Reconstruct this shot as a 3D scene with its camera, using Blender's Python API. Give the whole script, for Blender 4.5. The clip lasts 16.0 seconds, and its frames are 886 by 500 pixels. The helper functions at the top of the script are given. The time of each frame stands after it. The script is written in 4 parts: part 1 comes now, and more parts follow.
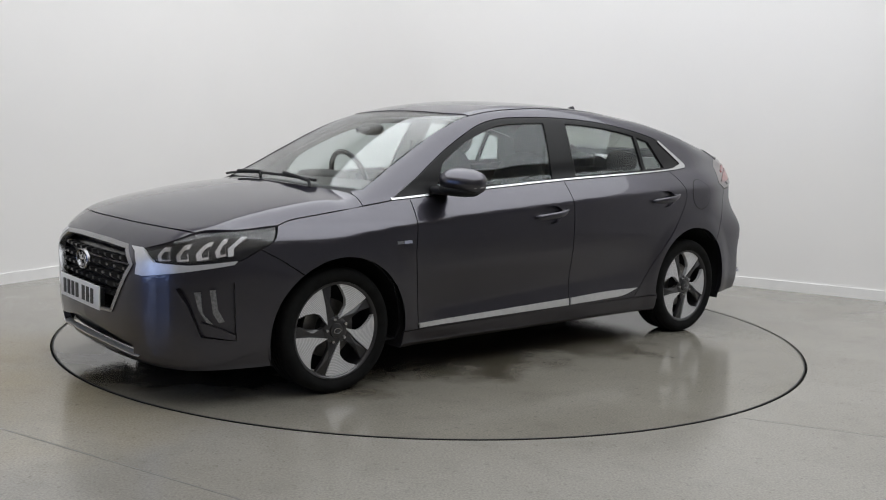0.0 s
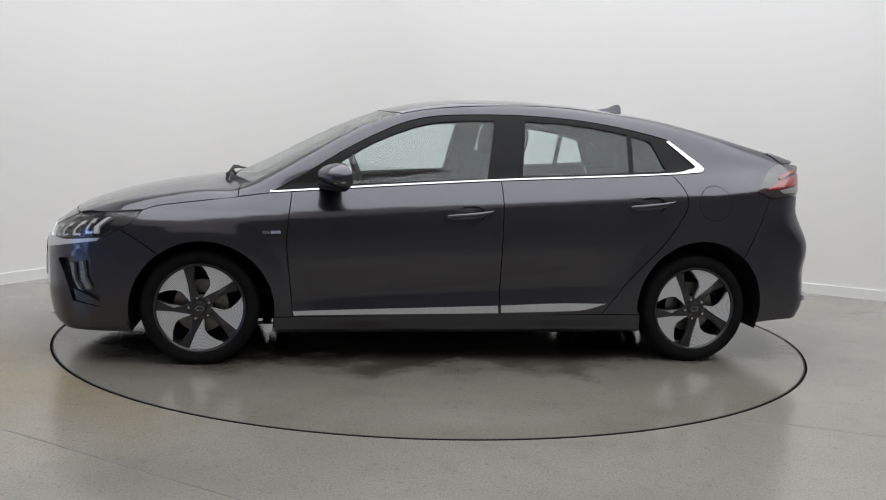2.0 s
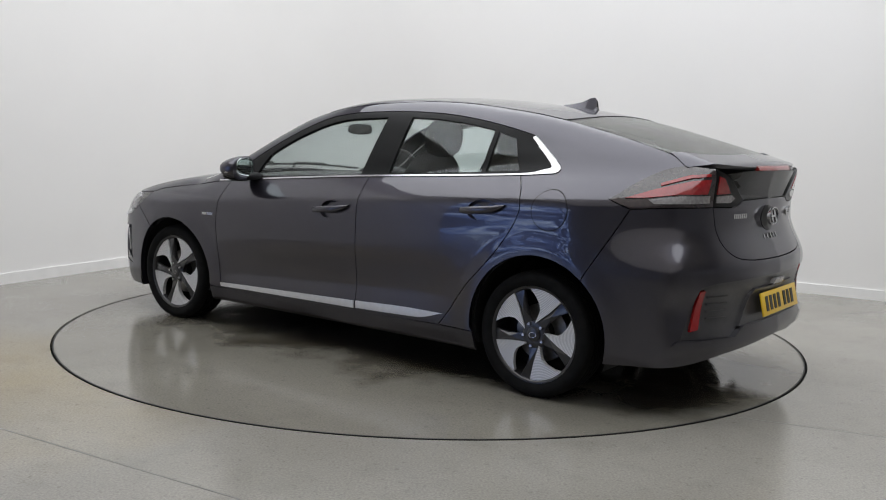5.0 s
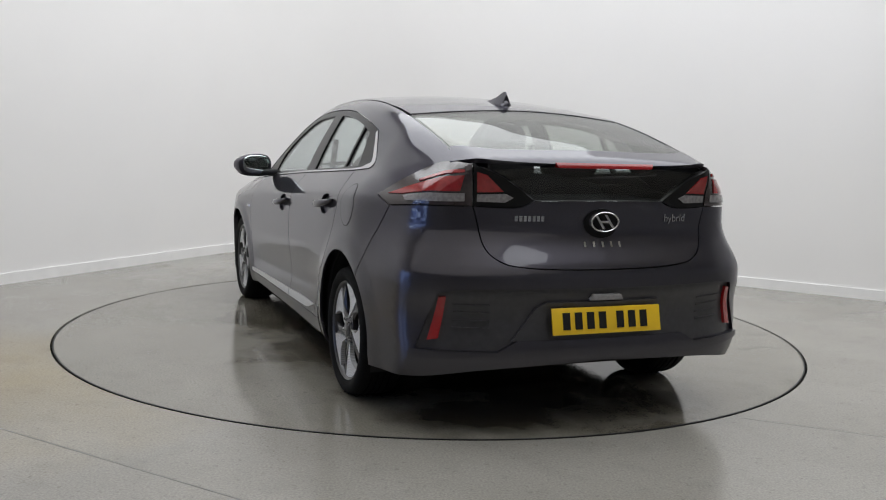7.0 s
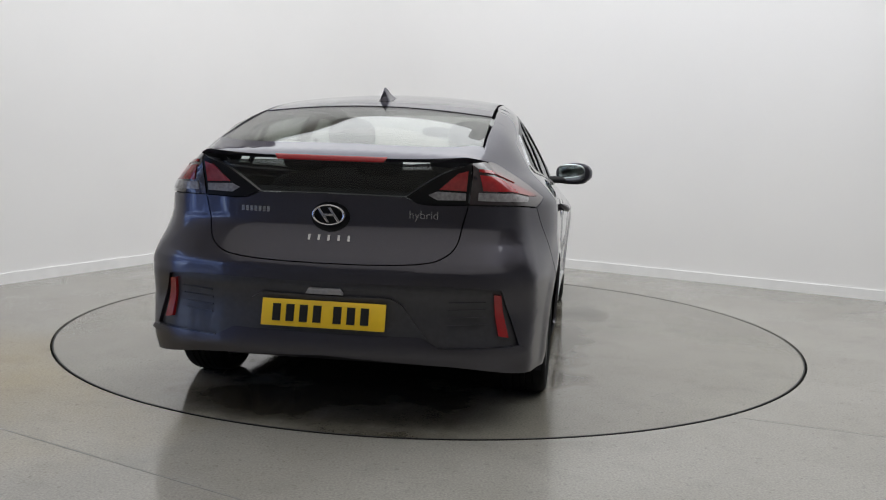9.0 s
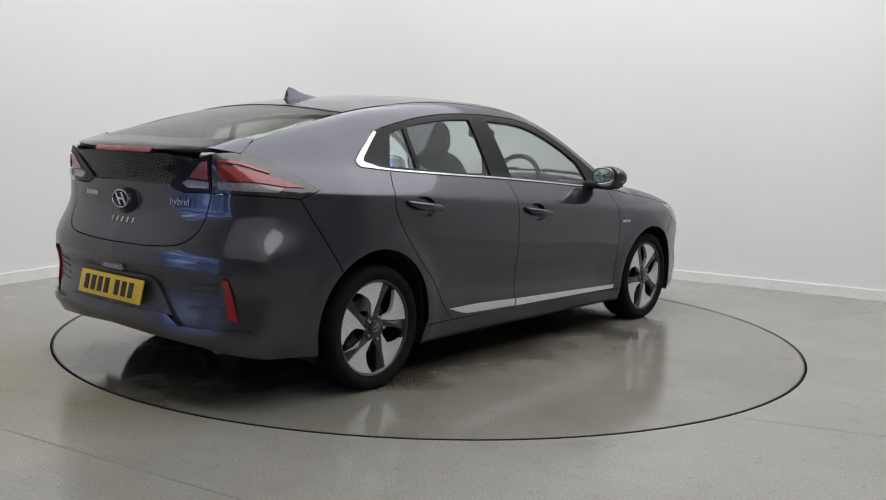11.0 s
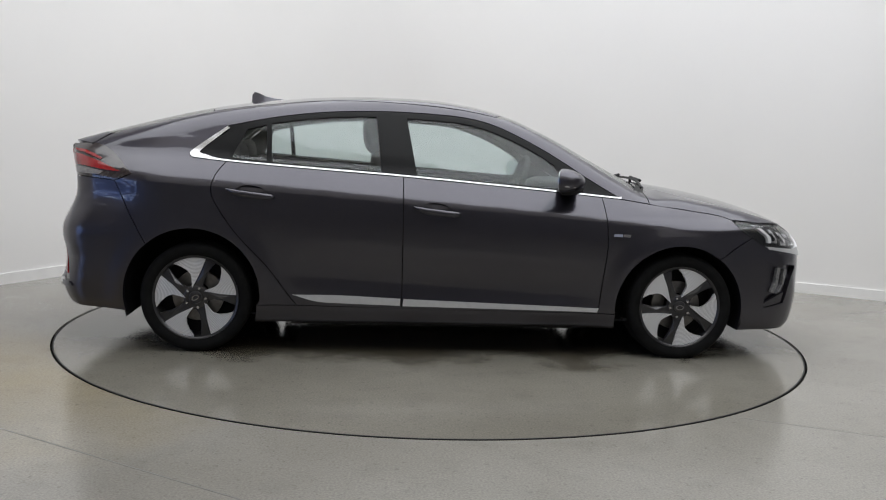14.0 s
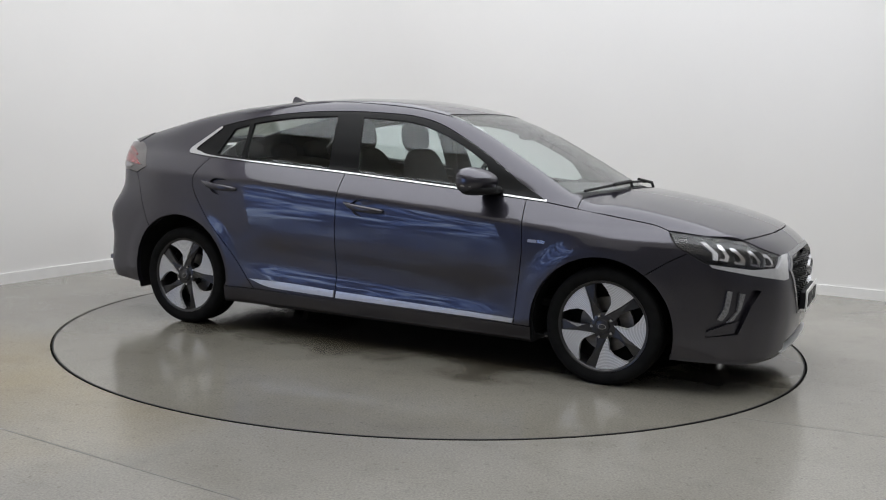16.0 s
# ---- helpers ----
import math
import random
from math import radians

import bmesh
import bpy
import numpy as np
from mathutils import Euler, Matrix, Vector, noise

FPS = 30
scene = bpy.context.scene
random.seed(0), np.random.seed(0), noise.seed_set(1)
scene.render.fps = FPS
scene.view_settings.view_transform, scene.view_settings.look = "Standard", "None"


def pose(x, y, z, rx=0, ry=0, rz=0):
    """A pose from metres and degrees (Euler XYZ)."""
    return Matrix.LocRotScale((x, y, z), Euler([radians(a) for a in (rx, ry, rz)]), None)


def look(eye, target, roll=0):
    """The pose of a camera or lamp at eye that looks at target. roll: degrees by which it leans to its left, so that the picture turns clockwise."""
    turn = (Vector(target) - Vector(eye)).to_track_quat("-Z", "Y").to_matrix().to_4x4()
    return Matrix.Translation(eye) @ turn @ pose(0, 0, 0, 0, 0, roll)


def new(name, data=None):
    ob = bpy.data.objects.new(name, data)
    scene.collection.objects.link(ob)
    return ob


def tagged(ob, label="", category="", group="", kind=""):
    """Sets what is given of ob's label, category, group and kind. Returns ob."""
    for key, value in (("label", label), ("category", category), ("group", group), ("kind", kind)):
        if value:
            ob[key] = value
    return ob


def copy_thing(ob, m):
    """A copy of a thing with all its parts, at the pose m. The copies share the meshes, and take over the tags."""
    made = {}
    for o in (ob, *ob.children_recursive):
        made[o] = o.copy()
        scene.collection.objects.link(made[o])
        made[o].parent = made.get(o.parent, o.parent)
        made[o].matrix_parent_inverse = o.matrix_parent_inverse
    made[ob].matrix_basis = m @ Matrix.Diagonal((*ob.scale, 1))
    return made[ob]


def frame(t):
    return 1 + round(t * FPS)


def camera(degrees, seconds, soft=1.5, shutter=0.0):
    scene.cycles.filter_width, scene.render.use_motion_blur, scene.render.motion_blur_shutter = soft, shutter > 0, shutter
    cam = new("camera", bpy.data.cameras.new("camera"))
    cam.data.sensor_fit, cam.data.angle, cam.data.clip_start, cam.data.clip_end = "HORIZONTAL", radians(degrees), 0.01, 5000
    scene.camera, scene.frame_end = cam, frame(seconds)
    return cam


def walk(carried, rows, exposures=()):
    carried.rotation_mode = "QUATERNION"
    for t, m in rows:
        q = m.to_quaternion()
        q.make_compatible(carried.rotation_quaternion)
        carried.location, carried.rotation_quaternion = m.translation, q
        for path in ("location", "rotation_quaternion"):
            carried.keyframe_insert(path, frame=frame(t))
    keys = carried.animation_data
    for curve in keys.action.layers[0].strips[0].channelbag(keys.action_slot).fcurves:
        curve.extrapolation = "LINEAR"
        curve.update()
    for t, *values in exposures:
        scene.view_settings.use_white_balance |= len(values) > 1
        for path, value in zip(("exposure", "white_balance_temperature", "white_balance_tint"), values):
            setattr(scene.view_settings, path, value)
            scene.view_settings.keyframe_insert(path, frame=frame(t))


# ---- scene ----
# world: metres, the turntable's centre is the origin; car space: x forward, y to its left, z up
cam = camera(50.556, 16.0, soft=1.1)
EYE = (0.0, -5.929, 1.2217)
AIM = (EYE[0] + math.sin(radians(0.582)) * math.cos(radians(6.954)), EYE[1] + math.cos(radians(0.582)) * math.cos(radians(6.954)), EYE[2] - math.sin(radians(6.954)))
walk(cam, [(0.0, look(EYE, AIM, 1.8635)), (16.0, look(EYE, AIM, 1.8635))])

# ---- light ----
world = bpy.data.worlds.new("world")
scene.world = world
world.use_nodes = True
world.node_tree.nodes["Background"].inputs[0].default_value = (0.55, 0.6, 0.68, 1)
world.node_tree.nodes["Background"].inputs[1].default_value = 0.05
scene.view_settings.exposure = 0.0


def area_lamp(name, m, sx, sy, power, colour):
    d = bpy.data.lights.new(name, "AREA")
    d.shape, d.size, d.size_y, d.energy, d.color = "RECTANGLE", sx, sy, power, colour
    ob = new(name, d)
    ob.matrix_world = m
    return ob


area_lamp("ceiling_lamp", pose(0.95, -0.45, 4.1, 0, 0, -30.5), 8.0, 6.4, 384, (0.93, 0.96, 1.0))
# unseen fill added behind the camera to brighten camera-facing sides and near floor
area_lamp("ceiling_lamp_front", pose(-0.3, -8.4, 4.3, 0, 0, -30.5), 12.0, 8.0, 108, (1.0, 0.975, 0.96))


# ---- materials ----
def material(name, colour=(0.5, 0.5, 0.5), rough=0.5, metal=0.0, coat=0.0, spread=0.0, scale=8.0, bump=0.0, bump_scale=60.0, rough_spread=0.0, emit=0.0, emit_colour=None):
    m = bpy.data.materials.new(name)
    m.use_nodes = True
    nt = m.node_tree
    b = nt.nodes["Principled BSDF"]
    b.inputs["Base Color"].default_value = (*colour, 1)
    b.inputs["Roughness"].default_value = rough
    b.inputs["Metallic"].default_value = metal
    b.inputs["Coat Weight"].default_value = coat
    b.inputs["Coat Roughness"].default_value = 0.03
    if max(colour) < 0.026:
        b.inputs["Specular IOR Level"].default_value = 0.3 if max(colour) > 0.0105 else 0.14
    tc = nt.nodes.new("ShaderNodeTexCoord")
    if spread or rough_spread:
        n = nt.nodes.new("ShaderNodeTexNoise")
        n.inputs["Scale"].default_value, n.inputs["Detail"].default_value = scale, 6
        nt.links.new(tc.outputs["Object"], n.inputs["Vector"])
        if spread:
            r = nt.nodes.new("ShaderNodeMapRange")
            r.inputs[1].default_value, r.inputs[2].default_value = 0.3, 0.7
            r.inputs[3].default_value, r.inputs[4].default_value = 1 - spread, 1 + spread
            nt.links.new(n.outputs[0], r.inputs[0])
            v = nt.nodes.new("ShaderNodeVectorMath")
            v.operation = "SCALE"
            v.inputs[0].default_value = colour
            nt.links.new(r.outputs[0], v.inputs["Scale"])
            nt.links.new(v.outputs[0], b.inputs["Base Color"])
        if rough_spread:
            r = nt.nodes.new("ShaderNodeMapRange")
            r.inputs[1].default_value, r.inputs[2].default_value = 0.3, 0.7
            r.inputs[3].default_value, r.inputs[4].default_value = max(0.02, rough - rough_spread), rough + rough_spread
            nt.links.new(n.outputs[0], r.inputs[0])
            nt.links.new(r.outputs[0], b.inputs["Roughness"])
    if bump:
        n = nt.nodes.new("ShaderNodeTexNoise")
        n.inputs["Scale"].default_value, n.inputs["Detail"].default_value = bump_scale, 4
        nt.links.new(tc.outputs["Object"], n.inputs["Vector"])
        q = nt.nodes.new("ShaderNodeBump")
        q.inputs["Strength"].default_value, q.inputs["Distance"].default_value = bump, 0.004
        nt.links.new(n.outputs[0], q.inputs["Height"])
        nt.links.new(q.outputs[0], b.inputs["Normal"])
    if emit:
        b.inputs["Emission Color"].default_value = (*(emit_colour or colour), 1)
        b.inputs["Emission Strength"].default_value = emit
    return m


def glass_material(name, tint, rough=0.0):
    """Thin tinted pane: what passes straight through, and a mirror part by Fresnel."""
    m = bpy.data.materials.new(name)
    m.use_nodes = True
    nt = m.node_tree
    nt.nodes.remove(nt.nodes["Principled BSDF"])
    t, g, f, w, k, x = (nt.nodes.new("ShaderNode" + n) for n in ("BsdfTransparent", "BsdfGlossy", "LayerWeight", "Math", "MapRange", "MixShader"))
    t.inputs[0].default_value = (*tint, 1)
    g.inputs["Roughness"].default_value = rough
    f.inputs[0].default_value = 0.5
    w.operation = "POWER"
    w.inputs[1].default_value = 5.0
    k.inputs[3].default_value, k.inputs[4].default_value = 0.04, 0.85
    nt.links.new(f.outputs["Facing"], w.inputs[0])
    nt.links.new(w.outputs[0], k.inputs[0])
    nt.links.new(k.outputs[0], x.inputs[0])
    nt.links.new(t.outputs[0], x.inputs[1])
    nt.links.new(g.outputs[0], x.inputs[2])
    nt.links.new(x.outputs[0], nt.nodes["Material Output"].inputs[0])
    return m


def paint_material():
    """Metal flake under a clear coat; the flake layer stays dark at grazing angles."""
    tone = (0.060, 0.057, 0.069)
    m = material("grey_metallic_paint", tone, 0.30, 0.9, 1.0)
    nt = m.node_tree
    b = nt.nodes["Principled BSDF"]
    b.inputs["Specular Tint"].default_value = (0.30, 0.30, 0.33, 1)
    b.inputs["Coat Roughness"].default_value = 0.012
    tc = nt.nodes.new("ShaderNodeTexCoord")
    n, o = nt.nodes.new("ShaderNodeTexVoronoi"), nt.nodes.new("ShaderNodeTexNoise")
    n.inputs["Scale"].default_value = 900
    o.inputs["Scale"].default_value, o.inputs["Detail"].default_value = 2.5, 3
    for q in (n, o):
        nt.links.new(tc.outputs["Object"], q.inputs["Vector"])
    r, d, k = nt.nodes.new("ShaderNodeMapRange"), nt.nodes.new("ShaderNodeMapRange"), nt.nodes.new("ShaderNodeMath")
    r.inputs[3].default_value, r.inputs[4].default_value = 0.8, 1.25
    d.inputs[3].default_value, d.inputs[4].default_value = 0.92, 1.08
    k.operation = "MULTIPLY"
    nt.links.new(n.outputs["Color"], r.inputs[0])
    nt.links.new(o.outputs[0], d.inputs[0])
    nt.links.new(r.outputs[0], k.inputs[0])
    nt.links.new(d.outputs[0], k.inputs[1])
    v = nt.nodes.new("ShaderNodeVectorMath")
    v.operation = "SCALE"
    v.inputs[0].default_value = tone
    nt.links.new(k.outputs[0], v.inputs["Scale"])
    nt.links.new(v.outputs[0], b.inputs["Base Color"])
    return m


PAINT = paint_material()
BLACK_GLOSS = material("black_gloss_trim", (0.010, 0.010, 0.0104), 0.28)
BLACK = material("black_plastic", (0.011, 0.011, 0.012), 0.6, spread=0.2, scale=30, bump=0.15, bump_scale=400)
LINER = material("dark_lining", (0.012, 0.012, 0.013), 0.85, spread=0.25, scale=20)
CHROME = material("satin_chrome", (0.54, 0.54, 0.55), 0.18, 1.0)
SATIN = material("dark_satin_chrome", (0.34, 0.34, 0.35), 0.26, 1.0)
SILVER = material("satin_silver", (0.68, 0.68, 0.69), 0.3, 0.55, spread=0.05, scale=40)
RUBBER = material("tyre_rubber", (0.007, 0.007, 0.007), 0.8, spread=0.3, scale=25, bump=0.2, bump_scale=300)
GLASS = glass_material("side_glass", (0.875, 0.915, 0.91))
SCREEN = glass_material("windscreen_glass", (0.95, 0.97, 0.965))
PRIVACY = glass_material("rear_screen_glass", (0.70, 0.71, 0.68))
DARK_GLASS = glass_material("lower_rear_glass", (0.50, 0.51, 0.51))
LENS = glass_material("clear_lens", (0.95, 0.95, 0.955))


# ---- room ----
def mesh_of(name, verts, faces, mats, smooth=False, normals=None, midx=None):
    me = bpy.data.meshes.new(name)
    me.from_pydata([tuple(v) for v in verts], [], [tuple(f) for f in faces])
    for m in mats if isinstance(mats, (list, tuple)) else [mats]:
        me.materials.append(m)
    if midx is not None:
        me.polygons.foreach_set("material_index", midx)
    if smooth:
        me.polygons.foreach_set("use_smooth", [True] * len(me.polygons))
    me.update()
    if normals is not None:
        me.normals_split_custom_set_from_vertices([tuple(n) for n in normals])
    return me


def bm_mesh(name, bm, mats, smooth=None):
    me = bpy.data.meshes.new(name)
    if smooth is not None:
        for f in bm.faces:
            f.smooth = True
        for e in bm.edges:
            e.smooth = len(e.link_faces) == 2 and e.calc_face_angle(0) < radians(smooth)
    bm.normal_update()
    bm.to_mesh(me)
    bm.free()
    for m in mats if isinstance(mats, (list, tuple)) else [mats]:
        me.materials.append(m)
    return me


def part(name, bm, mat, parent, label="", smooth=40):
    me = bm if isinstance(bm, bpy.types.Mesh) else bm_mesh(name, bm, mat, smooth)
    ob = new(name, me)
    ob.parent = parent
    if label:
        tagged(ob, label)
    return ob


WALL = material("white_painted_wall", (0.80, 0.785, 0.775), 0.6, spread=0.012, scale=1.2, bump=0.05, bump_scale=25)
SKIRT = material("white_skirting", (0.82, 0.81, 0.80), 0.4, spread=0.03, scale=9)
DIM = material("grey_wall", (0.50, 0.50, 0.51), 0.8, spread=0.1, scale=2)
CEIL = material("ceiling_paint", (0.72, 0.68, 0.58), 0.8, spread=0.03, scale=2)


def floor_material(name, seed, wet_shade=False, stain=None, dark=(0.232, 0.219, 0.19), pale=(0.285, 0.272, 0.243), gloss=(0.10, 0.26)):
    m = bpy.data.materials.new(name)
    m.use_nodes = True
    nt = m.node_tree
    b = nt.nodes["Principled BSDF"]
    tc = nt.nodes.new("ShaderNodeTexCoord")
    off = nt.nodes.new("ShaderNodeVectorMath")
    off.inputs[1].default_value = (seed, seed * 0.7, 0)
    nt.links.new(tc.outputs["Object"], off.inputs[0])

    def tex(scale, detail, lo, hi, a, c):
        n = nt.nodes.new("ShaderNodeTexNoise")
        n.inputs["Scale"].default_value, n.inputs["Detail"].default_value = scale, detail
        nt.links.new(off.outputs[0], n.inputs["Vector"])
        r = nt.nodes.new("ShaderNodeMapRange")
        for k, v in enumerate((lo, hi, a, c)):
            r.inputs[k + 1].default_value = v
        nt.links.new(n.outputs[0], r.inputs[0])
        return n, r
    _, large = tex(0.9, 5, 0.3, 0.7, 0.0, 1.0)
    fine, speck = tex(110, 4, 0.3, 0.7, 0.84, 1.16)
    mix = nt.nodes.new("ShaderNodeMix")
    mix.data_type = "RGBA"
    mix.inputs[6].default_value, mix.inputs[7].default_value = (*dark, 1), (*pale, 1)
    nt.links.new(large.outputs[0], mix.inputs[0])
    v = nt.nodes.new("ShaderNodeVectorMath")
    v.operation = "SCALE"
    nt.links.new(mix.outputs[2], v.inputs[0])
    nt.links.new(speck.outputs[0], v.inputs["Scale"])
    _, rough = tex(1.6, 6, 0.3, 0.7, *gloss)
    last, last_col = rough.outputs[0], v.outputs[0]

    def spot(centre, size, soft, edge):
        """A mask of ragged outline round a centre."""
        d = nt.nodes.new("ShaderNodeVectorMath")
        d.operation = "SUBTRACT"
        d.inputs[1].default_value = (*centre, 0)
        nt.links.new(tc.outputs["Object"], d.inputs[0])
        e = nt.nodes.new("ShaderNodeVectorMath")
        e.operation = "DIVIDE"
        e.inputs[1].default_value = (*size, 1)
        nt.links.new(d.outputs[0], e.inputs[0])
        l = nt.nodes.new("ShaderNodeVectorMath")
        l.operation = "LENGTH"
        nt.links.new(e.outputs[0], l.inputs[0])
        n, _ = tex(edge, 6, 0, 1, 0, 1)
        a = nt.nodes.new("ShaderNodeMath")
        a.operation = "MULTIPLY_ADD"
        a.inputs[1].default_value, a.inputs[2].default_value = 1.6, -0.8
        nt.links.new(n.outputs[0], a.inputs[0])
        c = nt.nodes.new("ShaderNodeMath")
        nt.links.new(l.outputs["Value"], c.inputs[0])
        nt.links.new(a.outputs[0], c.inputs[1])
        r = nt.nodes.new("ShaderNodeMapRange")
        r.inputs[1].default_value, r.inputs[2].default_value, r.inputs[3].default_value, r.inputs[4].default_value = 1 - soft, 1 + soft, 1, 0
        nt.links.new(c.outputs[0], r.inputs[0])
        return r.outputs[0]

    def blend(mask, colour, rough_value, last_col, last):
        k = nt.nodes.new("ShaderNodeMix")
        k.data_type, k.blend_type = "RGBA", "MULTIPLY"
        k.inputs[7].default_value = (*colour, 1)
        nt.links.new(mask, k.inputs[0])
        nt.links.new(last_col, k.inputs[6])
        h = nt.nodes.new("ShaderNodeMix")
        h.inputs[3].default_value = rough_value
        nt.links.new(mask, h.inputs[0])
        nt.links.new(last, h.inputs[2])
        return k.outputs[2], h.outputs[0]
    if wet_shade:
        # glossy wet patch under the car, its colour darkened to deepen the car's shadow
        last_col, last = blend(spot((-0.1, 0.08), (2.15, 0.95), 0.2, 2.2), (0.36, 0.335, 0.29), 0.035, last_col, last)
    if stain:
        for c, z in stain:
            last_col, last = blend(spot(c, z, 0.6, 1.2), (1.0, 0.88, 0.62), 0.2, last_col, last)
    # scuffs and grit
    grit, gm = tex(38, 3, 0.60, 0.72, 1.0, 0.80)
    scuff, sm = tex(5.5, 8, 0.52, 0.74, 1.0, 0.90)
    both = nt.nodes.new("ShaderNodeMath")
    both.operation = "MULTIPLY"
    nt.links.new(gm.outputs[0], both.inputs[0])
    nt.links.new(sm.outputs[0], both.inputs[1])
    worn = nt.nodes.new("ShaderNodeVectorMath")
    worn.operation = "SCALE"
    nt.links.new(last_col, worn.inputs[0])
    nt.links.new(both.outputs[0], worn.inputs["Scale"])
    last_col = worn.outputs[0]
    nt.links.new(last_col, b.inputs["Base Color"])
    nt.links.new(last, b.inputs["Roughness"])
    q = nt.nodes.new("ShaderNodeBump")
    q.inputs["Strength"].default_value, q.inputs["Distance"].default_value = 0.08, 0.003
    nt.links.new(fine.outputs[0], q.inputs["Height"])
    nt.links.new(q.outputs[0], b.inputs["Normal"])
    return m


FLOOR = floor_material("grey_resin_floor", 3.1, stain=[((-2.5, -1.7), (1.1, 0.9))])
DISC = floor_material("grey_resin_disc", 11.7, wet_shade=True, dark=(0.178, 0.166, 0.139), pale=(0.232, 0.219, 0.188), gloss=(0.06, 0.15))
RING_R, GAP = 2.249, 0.013
# the room is a right-angled bay, turned 27 degrees, with one rounded corner behind the car
CORNER = (-1.42, 4.58)
AX = Vector((-math.cos(radians(62.5)), -math.sin(radians(62.5)), 0))   # along the side wall, towards the camera
BX = Vector((math.cos(radians(30.5)), -math.sin(radians(30.5)), 0))   # along the far wall
HEIGHT = 4.6


def wall_path(reach_a, reach_b, r, n=14):
    c = Vector((*CORNER, 0))
    a, b = c + AX * r, c + BX * r
    pts = [c + AX * reach_a, a]
    for i in range(1, n):
        t = i / n
        pts.append(a * (1 - t) ** 2 + c * 2 * t * (1 - t) + b * t * t)
    return pts + [b, c + BX * reach_b]


def strip_wall(path, z0, z1, thick, mat, name, away):
    """A wall of that thickness along the path; away: a point on its room side."""
    n = len(path)
    nor = []
    for i in range(n):
        d = (path[min(i + 1, n - 1)] - path[max(i - 1, 0)]).normalized()
        q = Vector((d.y, -d.x, 0))
        nor.append(q if q.dot(Vector(away) - path[i]) > 0 else -q)
    v, f = [], []
    for p, q in zip(path, nor):
        o = p - q * thick
        v += [(p.x, p.y, z0), (p.x, p.y, z1), (o.x, o.y, z1), (o.x, o.y, z0)]
    for i in range(n - 1):
        for k in range(4):
            a, b = 4 * i + k, 4 * i + (k + 1) % 4
            f.append((a, b, b + 4, a + 4))
    f += [(0, 1, 2, 3), tuple(4 * (n - 1) + k for k in (3, 2, 1, 0))]
    bm = bmesh.new()
    bm.from_mesh(mesh_of(name, v, f, mat))
    bmesh.ops.recalc_face_normals(bm, faces=bm.faces)
    return tagged(new(name, bm_mesh(name, bm, mat, 30)), kind="structure")


c0 = Vector((*CORNER, 0))
OPEN_A, OPEN_B = 7.9, 15.4
strip_wall(wall_path(OPEN_A, 14.0, 1.7), 0, HEIGHT, 0.2, WALL, "wall_white", (0, 0, 0))
strip_wall([c0 + AX * OPEN_A, c0 + AX * OPEN_B], 2.6, HEIGHT, 0.2, WALL, "wall_lintel", (0, 0, 0))
strip_wall([c0 + AX * OPEN_B, c0 + AX * 17], 0, HEIGHT, 0.2, DIM, "wall_side", (0, 0, 0))
far = c0 + AX * 17
strip_wall([far, far + BX * 14.0], 0, HEIGHT, 0.2, DIM, "wall_back", (0, 0, 0))
strip_wall([c0 + BX * 14.0, c0 + BX * 14.0 + AX * 17], 0, HEIGHT, 0.2, DIM, "wall_right", (0, 0, 0))
base_path = [p + ((Vector((0, 0, 0)) - p).normalized() * 0.02) for p in wall_path(OPEN_A, 14.0, 1.7)]
strip_wall(base_path, 0, 0.085, 0.018, SKIRT, "baseboard", (0, 0, 0))

# ceiling
bm = bmesh.new()
mid = c0 + BX * 7 + AX * 8.5
bmesh.ops.create_cube(bm, size=1, matrix=Matrix.Translation((mid.x, mid.y, HEIGHT + 0.1)) @ Matrix.Rotation(radians(-30.5), 4, "Z") @ Matrix.Diagonal((14.6, 17.8, 0.2, 1)))
tagged(new("ceiling", bm_mesh("ceiling", bm, CEIL)), kind="structure")

# daylight yard beyond the open roller door
YARD = bpy.data.materials.new("daylight_yard")
YARD.use_nodes = True
nt = YARD.node_tree
b = nt.nodes["Principled BSDF"]
tc, mp, n, r = (nt.nodes.new("ShaderNode" + k) for k in ("TexCoord", "Mapping", "TexNoise", "ValToRGB"))
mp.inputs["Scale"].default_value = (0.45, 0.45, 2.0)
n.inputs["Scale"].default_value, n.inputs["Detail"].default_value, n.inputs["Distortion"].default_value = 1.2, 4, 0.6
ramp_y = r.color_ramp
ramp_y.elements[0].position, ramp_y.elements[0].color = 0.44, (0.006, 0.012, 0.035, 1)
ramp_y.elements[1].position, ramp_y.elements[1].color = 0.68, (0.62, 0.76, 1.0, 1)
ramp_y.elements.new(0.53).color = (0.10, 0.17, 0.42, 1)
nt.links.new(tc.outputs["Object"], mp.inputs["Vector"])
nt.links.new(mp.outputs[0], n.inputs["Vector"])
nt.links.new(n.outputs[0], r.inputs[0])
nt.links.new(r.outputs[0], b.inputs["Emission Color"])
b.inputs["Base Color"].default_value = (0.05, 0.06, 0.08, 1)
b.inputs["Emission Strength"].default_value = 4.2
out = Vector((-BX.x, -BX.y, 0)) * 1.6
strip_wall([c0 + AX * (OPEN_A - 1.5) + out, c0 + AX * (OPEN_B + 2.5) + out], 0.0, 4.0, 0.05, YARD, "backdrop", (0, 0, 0))

